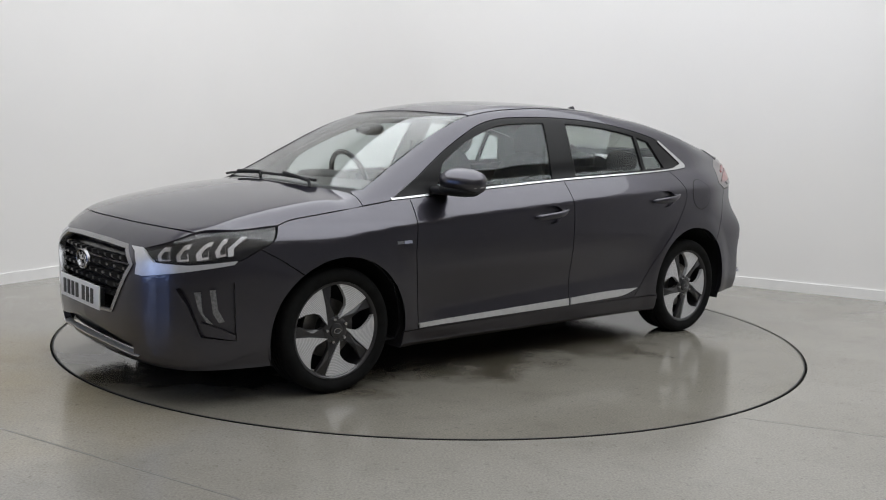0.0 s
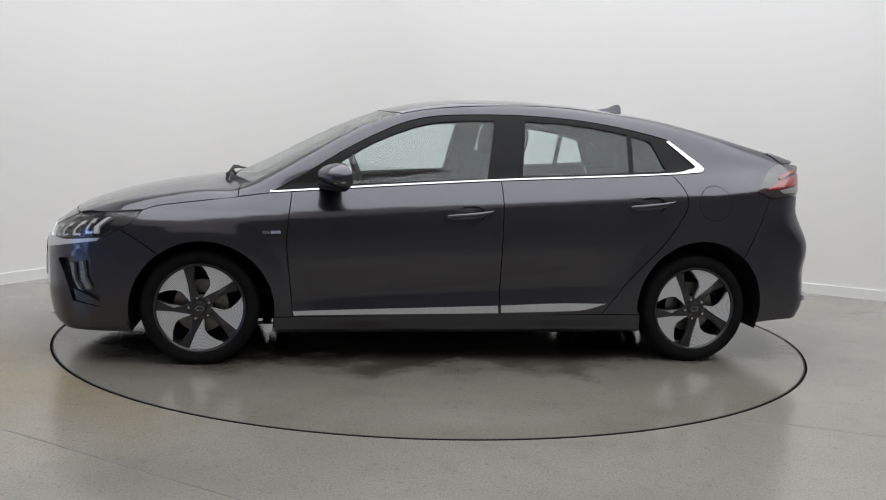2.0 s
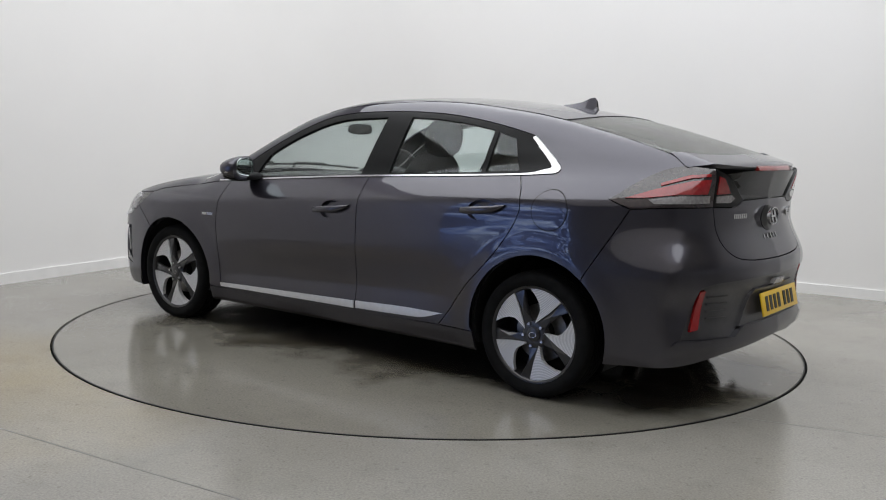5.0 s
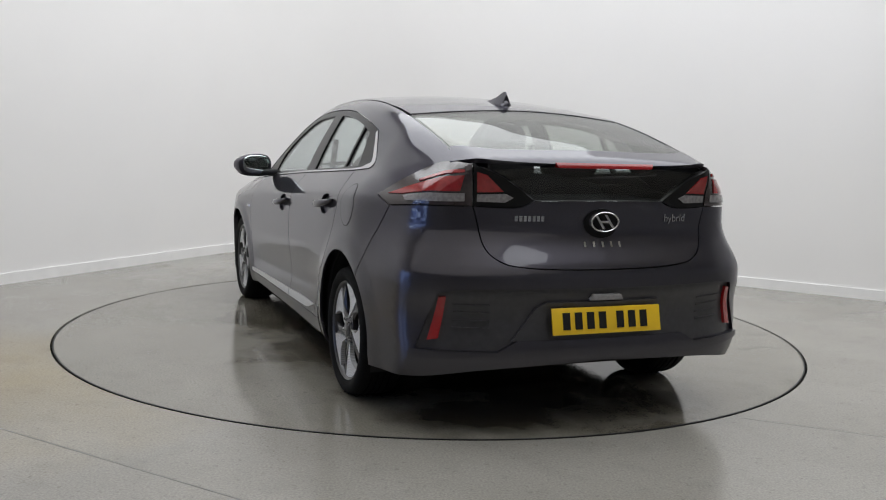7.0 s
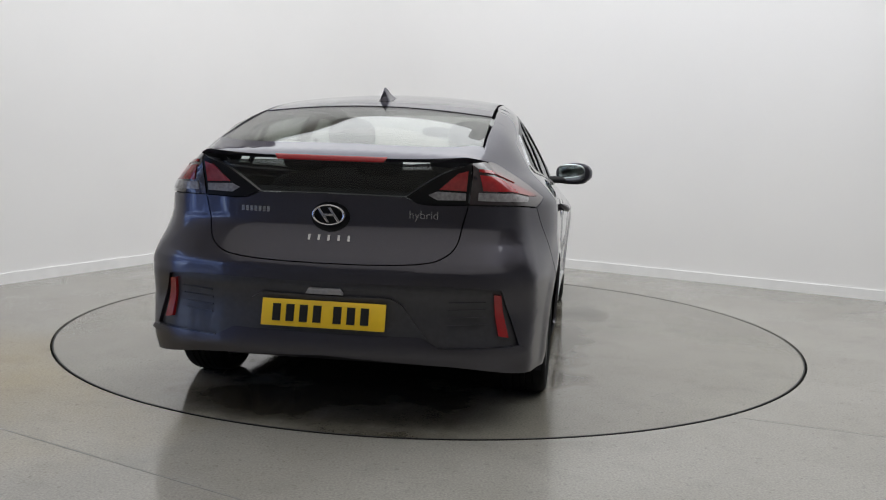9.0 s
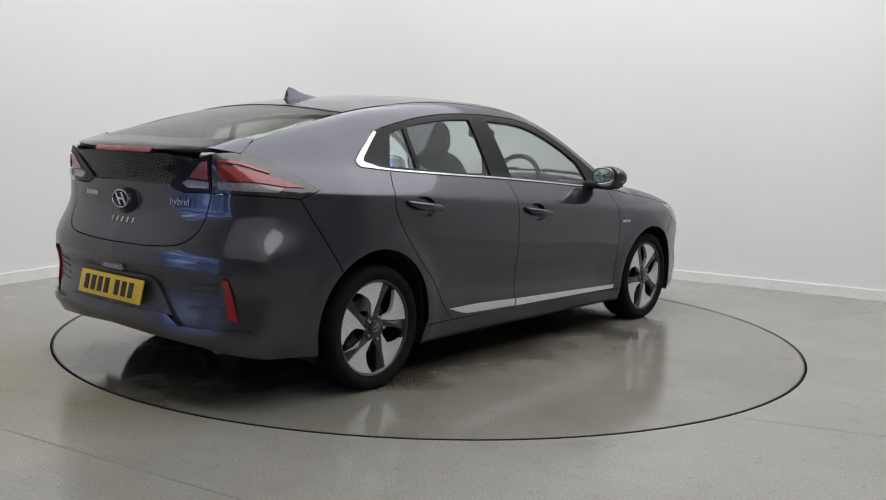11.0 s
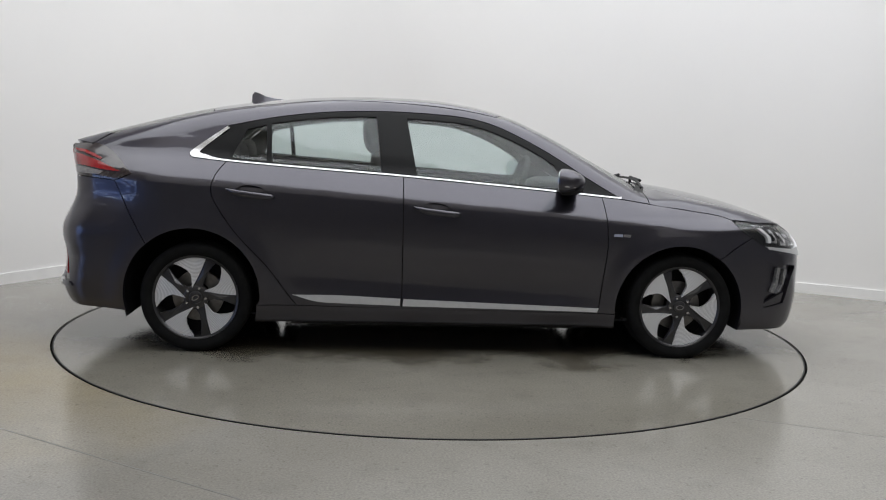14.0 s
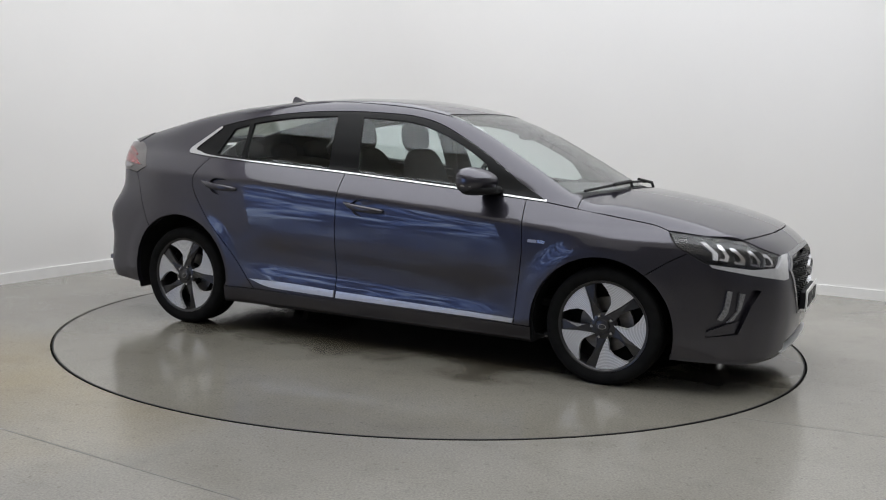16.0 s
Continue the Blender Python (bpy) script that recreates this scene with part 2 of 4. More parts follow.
# floor with a round hole, and the turning disc in it
v, f = [], []
SEG = 160
for i in range(SEG):
    a = 2 * math.pi * i / SEG
    for rad in (RING_R + GAP, 4.0, 22.0):
        v.append((rad * math.cos(a), rad * math.sin(a), 0))
    v.append(((RING_R + GAP) * math.cos(a), (RING_R + GAP) * math.sin(a), -0.06))
    j = (i + 1) % SEG
    for k in (0, 1):
        f.append((4 * i + k, 4 * i + k + 1, 4 * j + k + 1, 4 * j + k))
    f.append((4 * i + 3, 4 * i, 4 * j, 4 * j + 3))
tagged(new("floor", mesh_of("floor", v, f, FLOOR)), kind="structure")
bm = bmesh.new()
bmesh.ops.create_cone(bm, cap_ends=True, segments=160, radius1=RING_R + 0.2, radius2=RING_R + 0.2, depth=0.04, matrix=Matrix.Translation((0, 0, -0.09)))
tagged(new("turntable_pit", bm_mesh("turntable_pit", bm, LINER)), kind="structure")
bm = bmesh.new()
bmesh.ops.create_cone(bm, cap_ends=True, segments=160, radius1=RING_R, radius2=RING_R, depth=0.06, matrix=Matrix.Translation((0, 0, -0.03)))
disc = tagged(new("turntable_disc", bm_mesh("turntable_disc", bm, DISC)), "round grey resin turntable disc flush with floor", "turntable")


SEAL = material("black_rubber_seal", (0.012, 0.012, 0.012), 0.6)
v, f = [], []
for i in range(SEG):
    a = 2 * math.pi * i / SEG
    for rad, z in ((RING_R - 0.006, -0.002), (RING_R - 0.006, 0.0012), (RING_R + 0.002, 0.0012), (RING_R + 0.002, -0.03)):
        v.append((rad * math.cos(a), rad * math.sin(a), z))
    j = (i + 1) % SEG
    for k in range(3):
        f.append((4 * i + k, 4 * j + k, 4 * j + k + 1, 4 * i + k + 1))
seal = new("edge_seal", mesh_of("edge_seal", v, f, SEAL))
seal.parent = disc
tagged(seal, "black rubber edge seal")


# ---- the car's form ----
def pts(*q):
    return np.array(q, float).reshape(-1, 2)


def smooth_curve(x, table):
    """Monotone cubic through a table of (x, value)."""
    X, Y = table[:, 0], table[:, 1]
    h, d = np.diff(X), np.diff(Y) / np.diff(X)
    m = np.empty(len(X))
    m[0], m[-1] = d[0], d[-1]
    m[1:-1] = np.where(d[:-1] * d[1:] > 0, 0.5 * (d[:-1] + d[1:]), 0)
    lim = 2.5 * np.minimum(np.abs(d[:-1]), np.abs(d[1:]))
    m[1:-1] = np.clip(m[1:-1], -lim, lim)
    x = np.clip(x, X[0], X[-1])
    i = np.clip(np.searchsorted(X, x) - 1, 0, len(X) - 2)
    t = (x - X[i]) / h[i]
    return (2 * t**3 - 3 * t**2 + 1) * Y[i] + (t**3 - 2 * t**2 + t) * h[i] * m[i] + (-2 * t**3 + 3 * t**2) * Y[i + 1] + (t**3 - t**2) * h[i] * m[i + 1]


TOP = pts(-2.6, 1.02, -2.25, 1.10, -2.05, 1.163, -1.89, 1.216, -1.7, 1.27, -1.516, 1.317, -1.33, 1.357, -1.15, 1.387, -0.97, 1.408, -0.72, 1.432, -0.4, 1.445, -0.08, 1.438, 0.09, 1.422, 0.263, 1.392, 0.435, 1.343, 0.607, 1.272,
          0.8, 1.178, 0.95, 1.098, 1.12, 1.012, 1.22, 0.972, 1.32, 0.957, 1.46, 0.938, 1.63, 0.909, 1.8, 0.872, 1.968, 0.82, 2.1, 0.762, 2.2, 0.702, 2.26, 0.645, 2.4, 0.45)
CROWN = pts(-2.4, 0.06, -2.0, 0.10, -1.6, 0.14, -1.0, 0.13, 0.0, 0.12, 0.4, 0.14, 0.8, 0.17, 1.1, 0.16, 1.4, 0.10, 1.9, 0.10, 2.3, 0.12)
WIDTH = pts(0.0, 0.80, 0.15, 0.862, 0.22, 0.884, 0.27, 0.896, 0.34, 0.900, 0.45, 0.905, 0.62, 0.911, 0.70, 0.912, 0.78, 0.910, 0.83, 0.906, 0.862, 0.901, 0.876, 0.896, 0.90, 0.881, 0.95, 0.842, 1.0, 0.798, 1.1, 0.752, 1.2, 0.703, 1.3, 0.648, 1.4, 0.58, 1.6, 0.42)
SCOOP = pts(0.0, 0, 0.27, 0, 0.33, -0.006, 0.40, -0.016, 0.47, -0.013, 0.55, -0.004, 0.62, 0.0, 1.6, 0.0)
BELT = pts(-2.4, 0.11, -2.0, 0.095, -1.6, 0.075, -1.23, 0.06, -0.24, -0.002, 0.98, -0.09, 1.17, -0.115, 1.65, -0.17, 2.3, -0.2)
PLAN = pts(-2.4, 0.82, -2.1, 0.903, -1.8, 0.970, -1.5, 1.0, -1.1, 1.0, -0.7, 0.992, 0.0, 0.985, 0.9, 0.99, 1.3, 1.0, 1.6, 0.985, 1.8, 0.955, 2.0, 0.90, 2.4, 0.74)
REAR = pts(0.0, -1.95, 0.18, -2.12, 0.26, -2.18, 0.34, -2.205, 0.42, -2.198, 0.5, -2.192, 0.55, -2.198, 0.60, -2.208, 0.65, -2.208, 0.69, -2.197, 0.74, -2.172, 0.80, -2.142, 0.86, -2.125, 0.95, -2.124, 1.03, -2.133, 1.08, -2.148, 1.12, -2.178, 1.4, -2.20)
FRONT = pts(0.0, 2.02, 0.12, 2.13, 0.18, 2.185, 0.26, 2.21, 0.4, 2.222, 0.55, 2.222, 0.64, 2.205, 0.70, 2.175, 0.8, 2.10, 1.2, 1.9)
BOW_R = pts(0, 0, 0.3, 0.016, 0.5, 0.045, 0.65, 0.084, 0.75, 0.130, 0.82, 0.186, 0.88, 0.27, 0.95, 0.46)
BOW_F = pts(0, 0, 0.3, 0.014, 0.5, 0.045, 0.65, 0.105, 0.75, 0.185, 0.82, 0.30, 0.88, 0.49, 0.95, 0.8)
UNDER = pts(-2.4, 0.25, -1.95, 0.2, -1.6, 0.17, 0, 0.165, 1.6, 0.16, 2.0, 0.15, 2.3, 0.17)


def smax(a, b, k):
    h = np.maximum(k - np.abs(a - b), 0) / k
    return np.maximum(a, b) + h * h * k * 0.25


def ramp(s):
    s = np.clip(s, 0, 1)
    return s * s * (3 - 2 * s)


def form(x, y, z):
    """Negative inside the car's outer skin."""
    y = np.abs(y)
    top = (z - smooth_curve(x, TOP) + smooth_curve(x, CROWN) * y * y) * 0.9
    lift = smooth_curve(x, BELT) * np.clip((z - 0.45) / 0.35, 0, 1)
    tuck = 1 - 0.10 * ramp((-0.7 - x) / 1.3) * ramp((z - lift - 0.86) / 0.34)
    side = y - smooth_curve(z - lift, WIDTH) * smooth_curve(x, PLAN) * tuck * (1 - 0.115 * ramp((-1.45 - x) / 0.65) * ramp((z - 0.63) / 0.25))
    side = side - smooth_curve(z + 0.05 * x, SCOOP) * ramp((x + 1.02) / 0.4) * ramp((1.0 - x) / 0.35)
    for cx, cz in ((1.338, 0.282), (-1.368, 0.318)):
        side = side - 0.010 * ramp((0.49 - np.hypot(x - cx, z - cz)) / 0.11)
    rear = smooth_curve(z, REAR) + smooth_curve(y, BOW_R) - x
    front = x - smooth_curve(z, FRONT) + smooth_curve(y, BOW_F)
    under = smooth_curve(x, UNDER) - z
    q = smax(top, side, 0.07)
    q = smax(q, front, 0.07)
    q = smax(q, rear, 0.02 + 0.06 * ramp((z - 0.64) / 0.16))
    return smax(q, under, 0.03)


def gradient(P, e=0.004):
    x, y, z = P.T
    G = np.stack([form(x + e, y, z) - form(x - e, y, z), form(x, y + e, z) - form(x, y - e, z), form(x, y, z + e) - form(x, y, z - e)], -1)
    return G / np.maximum(np.linalg.norm(G, axis=1), 1e-9)[:, None]


def march(o, d, near, far):
    """Points where rays o + s d leave the form."""
    a, b = np.full(len(o), near), np.full(len(o), far)
    for _ in range(34):
        m = 0.5 * (a + b)
        P = o + d * m[:, None]
        inside = form(P[:, 0], P[:, 1], P[:, 2]) < 0
        a, b = np.where(inside, m, a), np.where(inside, b, m)
    return o + d * a[:, None]


FX, RX = 1.15, -1.15


def on_side(q):
    return march(np.stack([q[:, 0], 0 * q[:, 0], q[:, 1]], -1), np.tile((0, 1.0, 0), (len(q), 1)), 0, 1.2)


def on_top(q):
    return march(np.stack([q[:, 0], q[:, 1], np.where(q[:, 0] < -1.9, smooth_curve(q[:, 0], TOP) - smooth_curve(q[:, 0], CROWN) * q[:, 1] ** 2 - 0.035, 0.45)], -1), np.tile((0, 0, 1.0), (len(q), 1)), 0, 1.3)


def on_front(q):
    """q: angle round a mast at FX, height."""
    return march(np.stack([0 * q[:, 0] + FX, 0 * q[:, 0], q[:, 1]], -1), np.stack([np.cos(q[:, 0]), np.sin(q[:, 0]), 0 * q[:, 0]], -1), 0, 1.6)


def on_rear(q):
    return march(np.stack([0 * q[:, 0] + RX, 0 * q[:, 0], q[:, 1]], -1), np.stack([-np.cos(q[:, 0]), np.sin(q[:, 0]), 0 * q[:, 0]], -1), 0, 1.6)


def fa(x, y):
    return math.atan2(y, x - FX)


def ra(x, y):
    return math.atan2(y, RX - x)


# sealed joints in the floor
def joint(a, b):
    a, b = Vector((*a, 0.0)), Vector((*b, 0.0))
    d = (b - a).normalized()
    w = Vector((-d.y, d.x, 0)) * 0.003
    v = [a - w, b - w, b + w, a + w]
    v = v + [p + Vector((0, 0, 0.0006)) for p in v]
    return tagged(new("floor_joint", mesh_of("floor_joint", v, [(0, 3, 2, 1), (4, 5, 6, 7), (0, 1, 5, 4), (1, 2, 6, 5), (2, 3, 7, 6), (3, 0, 4, 7)], JOINT)), kind="structure")


JOINT = material("floor_joint_filler", (0.17, 0.165, 0.15), 0.5, spread=0.3, scale=4)
joint((-2.6, -1.74), (0.05, -3.33))
joint((1.407, -1.82), (3.08, -2.49))
# ---- panels cut from the form ----
from mathutils.geometry import delaunay_2d_cdt


def spline(p, step=0.015):
    """A Catmull-Rom line through the points."""
    p = np.array(p, float)
    if len(p) == 2:
        q = p
    else:
        e = np.vstack([2 * p[0] - p[1], p, 2 * p[-1] - p[-2]])
        t = np.linspace(0, 1, 12, endpoint=False)[:, None]
        q = np.vstack([0.5 * (2 * b + (c - a) * t + (2 * a - 5 * b + 4 * c - d) * t**2 + (3 * b - a - 3 * c + d) * t**3) for a, b, c, d in zip(e, e[1:], e[2:], e[3:])] + [p[-1:]])
    s = np.concatenate([[0], np.cumsum(np.linalg.norm(np.diff(q, axis=0), axis=1))])
    n = max(2, int(s[-1] / step) + 1)
    u = np.linspace(0, s[-1], n)
    return np.stack([np.interp(u, s, q[:, k]) for k in (0, 1)], -1)


def loop(*edges, step=0.015):
    """A closed outline of smooth edges that meet in corners."""
    out = []
    for e in edges:
        out.append(spline(e, step)[:-1])
    return np.vstack(out)


def area2(p):
    x, y = p.T
    return np.sum(x * np.roll(y, -1) - y * np.roll(x, -1))


def inset_loop(p, d):
    if area2(p) < 0:
        p = p[::-1]
    t = np.roll(p, -1, 0) - np.roll(p, 1, 0)
    t /= np.maximum(np.linalg.norm(t, axis=1), 1e-9)[:, None]
    return p + np.stack([-t[:, 1], t[:, 0]], -1) * d


def inside_loop(q, p):
    x, y = q[:, 0:1], q[:, 1:2]
    a, b = p, np.roll(p, -1, 0)
    c = (a[:, 1] > y) != (b[:, 1] > y)
    with np.errstate(divide="ignore", invalid="ignore"):
        xi = (b[:, 0] - a[:, 0]) * (y - a[:, 1]) / (b[:, 1] - a[:, 1]) + a[:, 0]
    return (np.sum(c & (x < xi), axis=1) % 2) == 1


def flat_mesh(outline, holes, res):
    """Triangles that fill an outline, less its holes."""
    loops = [outline] + list(holes)
    lo, hi = outline.min(0), outline.max(0)
    gx, gy = np.meshgrid(np.arange(lo[0], hi[0], res), np.arange(lo[1], hi[1], res * 0.87))
    gx = gx + (np.arange(gx.shape[0]) % 2)[:, None] * res * 0.5
    g = np.stack([gx.ravel(), gy.ravel()], -1)
    keep = inside_loop(g, outline)
    for h in holes:
        keep &= ~inside_loop(g, h)
    g = g[keep]
    allb = np.vstack(loops)
    if len(g):
        d = np.concatenate([np.min(np.linalg.norm(c[:, None] - allb[None], axis=2), axis=1) for c in np.array_split(g, max(1, len(g) // 400))])
        g = g[d > res * 0.45]
    edges, k = [], 0
    for l in loops:
        edges += [(k + i, k + (i + 1) % len(l)) for i in range(len(l))]
        k += len(l)
    v, _, f, *_ = delaunay_2d_cdt([Vector(p) for p in np.vstack([allb, g])], edges, [], 0, 1e-6)
    v = np.array([tuple(p) for p in v])
    f = np.array([tuple(t) for t in f])
    c = v[f].mean(1)
    keep = inside_loop(c, outline)
    for h in holes:
        keep &= ~inside_loop(c, h)
    return v, f[keep]


def panel_mesh(name, outline, chart, mat, lift=0.0, inset=0.0025, depth=0.012, res=0.035, holes=(), mirror=False, inner=None):
    outline = inset_loop(outline, inset)
    holes = [inset_loop(h, -inset) for h in holes]
    v, f = flat_mesh(outline, holes, res)
    P = chart(v)
    N = gradient(P)
    if mirror:
        P, N = P * (1, -1, 1), N * (1, -1, 1)
    P = P + N * lift
    # faces look outwards
    fn = np.cross(P[f[:, 1]] - P[f[:, 0]], P[f[:, 2]] - P[f[:, 0]])
    flip = np.sum(fn * N[f].mean(1), 1) < 0
    f = np.where(flip[:, None], f[:, ::-1], f)
    n = len(P)
    faces = [tuple(t) for t in f]
    count = {}
    for a, b, c in faces:
        for e in ((a, b), (b, c), (c, a)):
            count[e] = count.get(e, 0) + 1
    rim = [e for e in count if (e[1], e[0]) not in count]
    Q = P - N * depth
    verts = [P, Q]
    norms = [N, -N]
    back = [(c + n, b + n, a + n) for a, b, c in faces]
    k = 2 * n
    rf = []
    for a, b in rim:
        d = P[b] - P[a]
        o = np.cross(d, N[a])
        o /= max(np.linalg.norm(o), 1e-9)
        verts.append(np.array([P[a], P[b], Q[b], Q[a]]))
        norms.append(np.tile(o, (4, 1)))
        rf.append((k + 1, k, k + 3, k + 2))
        k += 4
    midx = [0] * len(faces) + [1] * len(back) + [0] * len(rf)
    return mesh_of(name, np.vstack(verts), faces + back + rf, [mat, inner or LINER], True, np.vstack(norms), midx)


def panel(name, outline, chart, mat, parent, label="", both=False, **kw):
    obs = [part(name, panel_mesh(name, outline, chart, mat, **kw), mat, parent, label)]
    if both:
        obs.append(part(name, panel_mesh(name, outline, chart, mat, mirror=True, **kw), mat, parent, label))
    return obs


def both_halves(edges):
    """Closes a chain given for y >= 0, from centre line to centre line, with its mirror image."""
    half = [np.array(e, float) for e in edges]
    return half + [e[::-1] * (-1, 1) for e in half[::-1]]


def mirror_y(edges):
    half = [np.array(e, float) for e in edges]
    return half + [e[::-1] * (1, -1) for e in half[::-1]]


car = tagged(new("hatchback_car"), "dark grey metallic five-door hatchback car parked on the turntable", "car")

# ---- shared lines, in side view (x, z) ----
def arch(cx, cz, r, a0, a1, n=14):
    return [(cx + r * math.cos(radians(a)), cz + r * math.sin(radians(a))) for a in np.linspace(a0, a1, n)]


FARCH, RARCH = (1.338, 0.282, 0.366), (-1.368, 0.318, 0.364)
DOOR_F = [(0.888, 0.905), (0.905, 0.76), (0.912, 0.631), (0.892, 0.421), (0.876, 0.255)]
DOOR_B = [(-0.232, 0.987), (-0.226, 0.262)]
DOOR_R = [(-1.20, 1.044), (-1.25, 0.965), (-1.258, 0.86), (-1.145, 0.68), (-0.969, 0.49), (-0.86, 0.345), (-0.80, 0.272)]
DLO_TOP = [(1.0, 0.897), (0.821, 0.999), (0.699, 1.076), (0.578, 1.148), (0.426, 1.226), (0.274, 1.29), (0.12, 1.325), (-0.05, 1.339), (-0.29, 1.346), (-0.535, 1.34), (-0.726, 1.325), (-0.918, 1.298), (-1.08, 1.266), (-1.21, 1.235)]
DLO_C = [(-1.21, 1.235), (-1.29, 1.175), (-1.37, 1.115), (-1.40, 1.085), (-1.385, 1.063), (-1.33, 1.056)]
BELT_R = [(-1.33, 1.056), (-1.20, 1.044)]
BELT_M = [(-1.20, 1.044), (-0.75, 1.016), (-0.232, 0.987)]
BELT_F = [(-0.232, 0.987), (0.4, 0.943), (0.888, 0.905)]
BELT_N = [(0.888, 0.905), (1.0, 0.897)]
FENDER_TOP = [(1.0, 0.897), (1.165, 0.873), (1.38, 0.845), (1.56, 0.82), (1.64, 0.797)]
LAMP_BACK = [(1.64, 0.797), (1.69, 0.735), (1.75, 0.70)]
BUMPER_F = [(1.75, 0.70), (1.66, 0.65), arch(*FARCH, 54, 54, 1)[0]]
SILL_Z = 0.255


def roof_y(x):
    return smooth_curve(np.asarray(x, float), pts(-2.2, 0.61, -2.0, 0.598, -1.75, 0.585, -1.3, 0.567, -0.7, 0.542, 0.3, 0.558, 1.0, 0.655, 1.12, 0.69, 1.2, 0.72))


def edge_line(xs):
    """The line between roof and body side, in side view."""
    xs = np.array(xs, float)
    P = on_top(np.stack([xs, roof_y(xs)], -1))
    return [(p[0], p[2]) for p in P]


EDGE_X = [1.10, 1.0, 0.85, 0.7, 0.55, 0.4, 0.3, 0.1, -0.2, -0.5, -0.8, -1.1, -1.3, -1.5, -1.7, -1.86]
EDGE = edge_line(EDGE_X)
LAMP_TIP, LAMP_UNDER = (-1.695, 0.962), (-1.79, 0.915)
QUARTER_LAMP = [EDGE[-1], (-1.97, 1.118), (-1.85, 1.06), (-1.695, 0.965)]
BUMPER_R = [(-1.79, 0.925), (-1.70, 0.755), arch(*RARCH, 131, 131, 1)[0]]

# body side
panel("front_wing",
      loop(DOOR_F[::-1], BELT_N, FENDER_TOP, LAMP_BACK, BUMPER_F, arch(*FARCH, 54, 184), [arch(*FARCH, 184, 184, 1)[0], (0.876, SILL_Z)]), on_side, PAINT, car, both=True, res=0.022)
def cup_line(x, z, a=0.082, b=0.047):
    """The rounded hollow behind a door handle."""
    return np.array([(x + a * math.copysign(abs(math.cos(u)) ** 0.8, math.cos(u)), z + b * math.sin(u) - 0.1 * a * math.cos(u)) for u in np.linspace(0, 2 * math.pi, 40, endpoint=False)])


CUP_F, CUP_R = cup_line(-0.045, 0.803), cup_line(-1.05, 0.873)
panel("front_door", loop(DOOR_F, [DOOR_F[-1], DOOR_B[-1]], DOOR_B[::-1], BELT_F), on_side, PAINT, car, both=True, res=0.022, holes=[CUP_F], depth=0.02, inner=PAINT)
panel("rear_door", loop(DOOR_B, [DOOR_B[-1], DOOR_R[-1]], DOOR_R[::-1], BELT_M), on_side, PAINT, car, both=True, res=0.022, holes=[CUP_R], depth=0.02, inner=PAINT)
for cup in (CUP_F, CUP_R):
    panel("handle_cup", cup, on_side, PAINT, car, "hollow behind the door handle", both=True, lift=-0.019, inset=-0.006, depth=0.004)
panel("body_side_frame", loop(FENDER_TOP[1::-1], DLO_TOP, DLO_C, BELT_R, DOOR_R, [DOOR_R[-1], (-1.02, 0.272)], [(-1.02, 0.272)] + arch(*RARCH, -3, 131), BUMPER_R[::-1], [BUMPER_R[0], (-1.695, 0.965)], QUARTER_LAMP[::-1], EDGE[::-1], [EDGE[0], (1.155, 0.93), (1.165, 0.873)]), on_side, PAINT, car, both=True, res=0.022)
panel("sill", loop([(0.975, 0.165), (0.975, SILL_Z)], [(0.975, SILL_Z), (-0.80, 0.272)], [(-0.80, 0.272), (-1.02, 0.272)], [(-1.02, 0.272), (-1.03, 0.172)], [(-1.03, 0.172), (0.975, 0.165)]), on_side, PAINT, car, both=True)
panel("side_moulding", loop([(0.872, 0.264), (0.88, 0.287)], [(0.88, 0.287), (0.3, 0.303), (-0.218, 0.318)], [(-0.218, 0.318), (-0.222, 0.278)], [(-0.222, 0.278), (0.872, 0.264)]), on_side, SILVER, car, "satin silver lower door strip", both=True, lift=0.009, inset=0.001)
panel("side_moulding", loop([(-0.234, 0.319), (-0.55, 0.332), (-0.83, 0.333)], [(-0.83, 0.333), (-0.70, 0.297), (-0.55, 0.288), (-0.236, 0.28)], [(-0.236, 0.28), (-0.234, 0.319)]), on_side, SILVER, car, "satin silver lower door strip", both=True, lift=0.009, inset=0.001)

# window surround: black trim with four openings a side
GLASS_F = loop([(0.70, 0.945), (0.62, 1.075)], [(0.62, 1.075), (0.50, 1.148), (0.36, 1.215), (0.20, 1.272), (0.05, 1.298), (-0.215, 1.312)], [(-0.215, 1.312), (-0.155, 0.998)], [(-0.155, 0.998), (0.70, 0.945)])
GLASS_R = loop([(-0.355, 1.014), (-0.39, 1.315)], [(-0.39, 1.315), (-0.60, 1.306), (-0.80, 1.285), (-0.965, 1.258)], [(-0.965, 1.258), (-0.955, 1.05)], [(-0.955, 1.05), (-0.355, 1.014)])
GLASS_Q = loop([(-0.985, 1.054), (-0.995, 1.25)], [(-0.995, 1.25), (-1.10, 1.222)], [(-1.10, 1.222), (-1.175, 1.066)], [(-1.175, 1.066), (-0.985, 1.054)])
CHR = 0.0095
belt_all = BELT_N[::-1] + BELT_F[-2::-1] + BELT_M[-2::-1] + BELT_R[-2::-1]
up = lambda L, d: [(x, z + d) for x, z in L]
trim_out = loop(DLO_TOP, [(-1.21, 1.235), (-1.20, 1.215), (-1.29, 1.148), (-1.34, 1.10), (-1.345, 1.085), (-1.32, 1.078)], [(-1.32, 1.078)] + up(belt_all[::-1], CHR)[1:-1] + [(0.97, 0.912)], [(0.97, 0.912), (1.0, 0.897)])
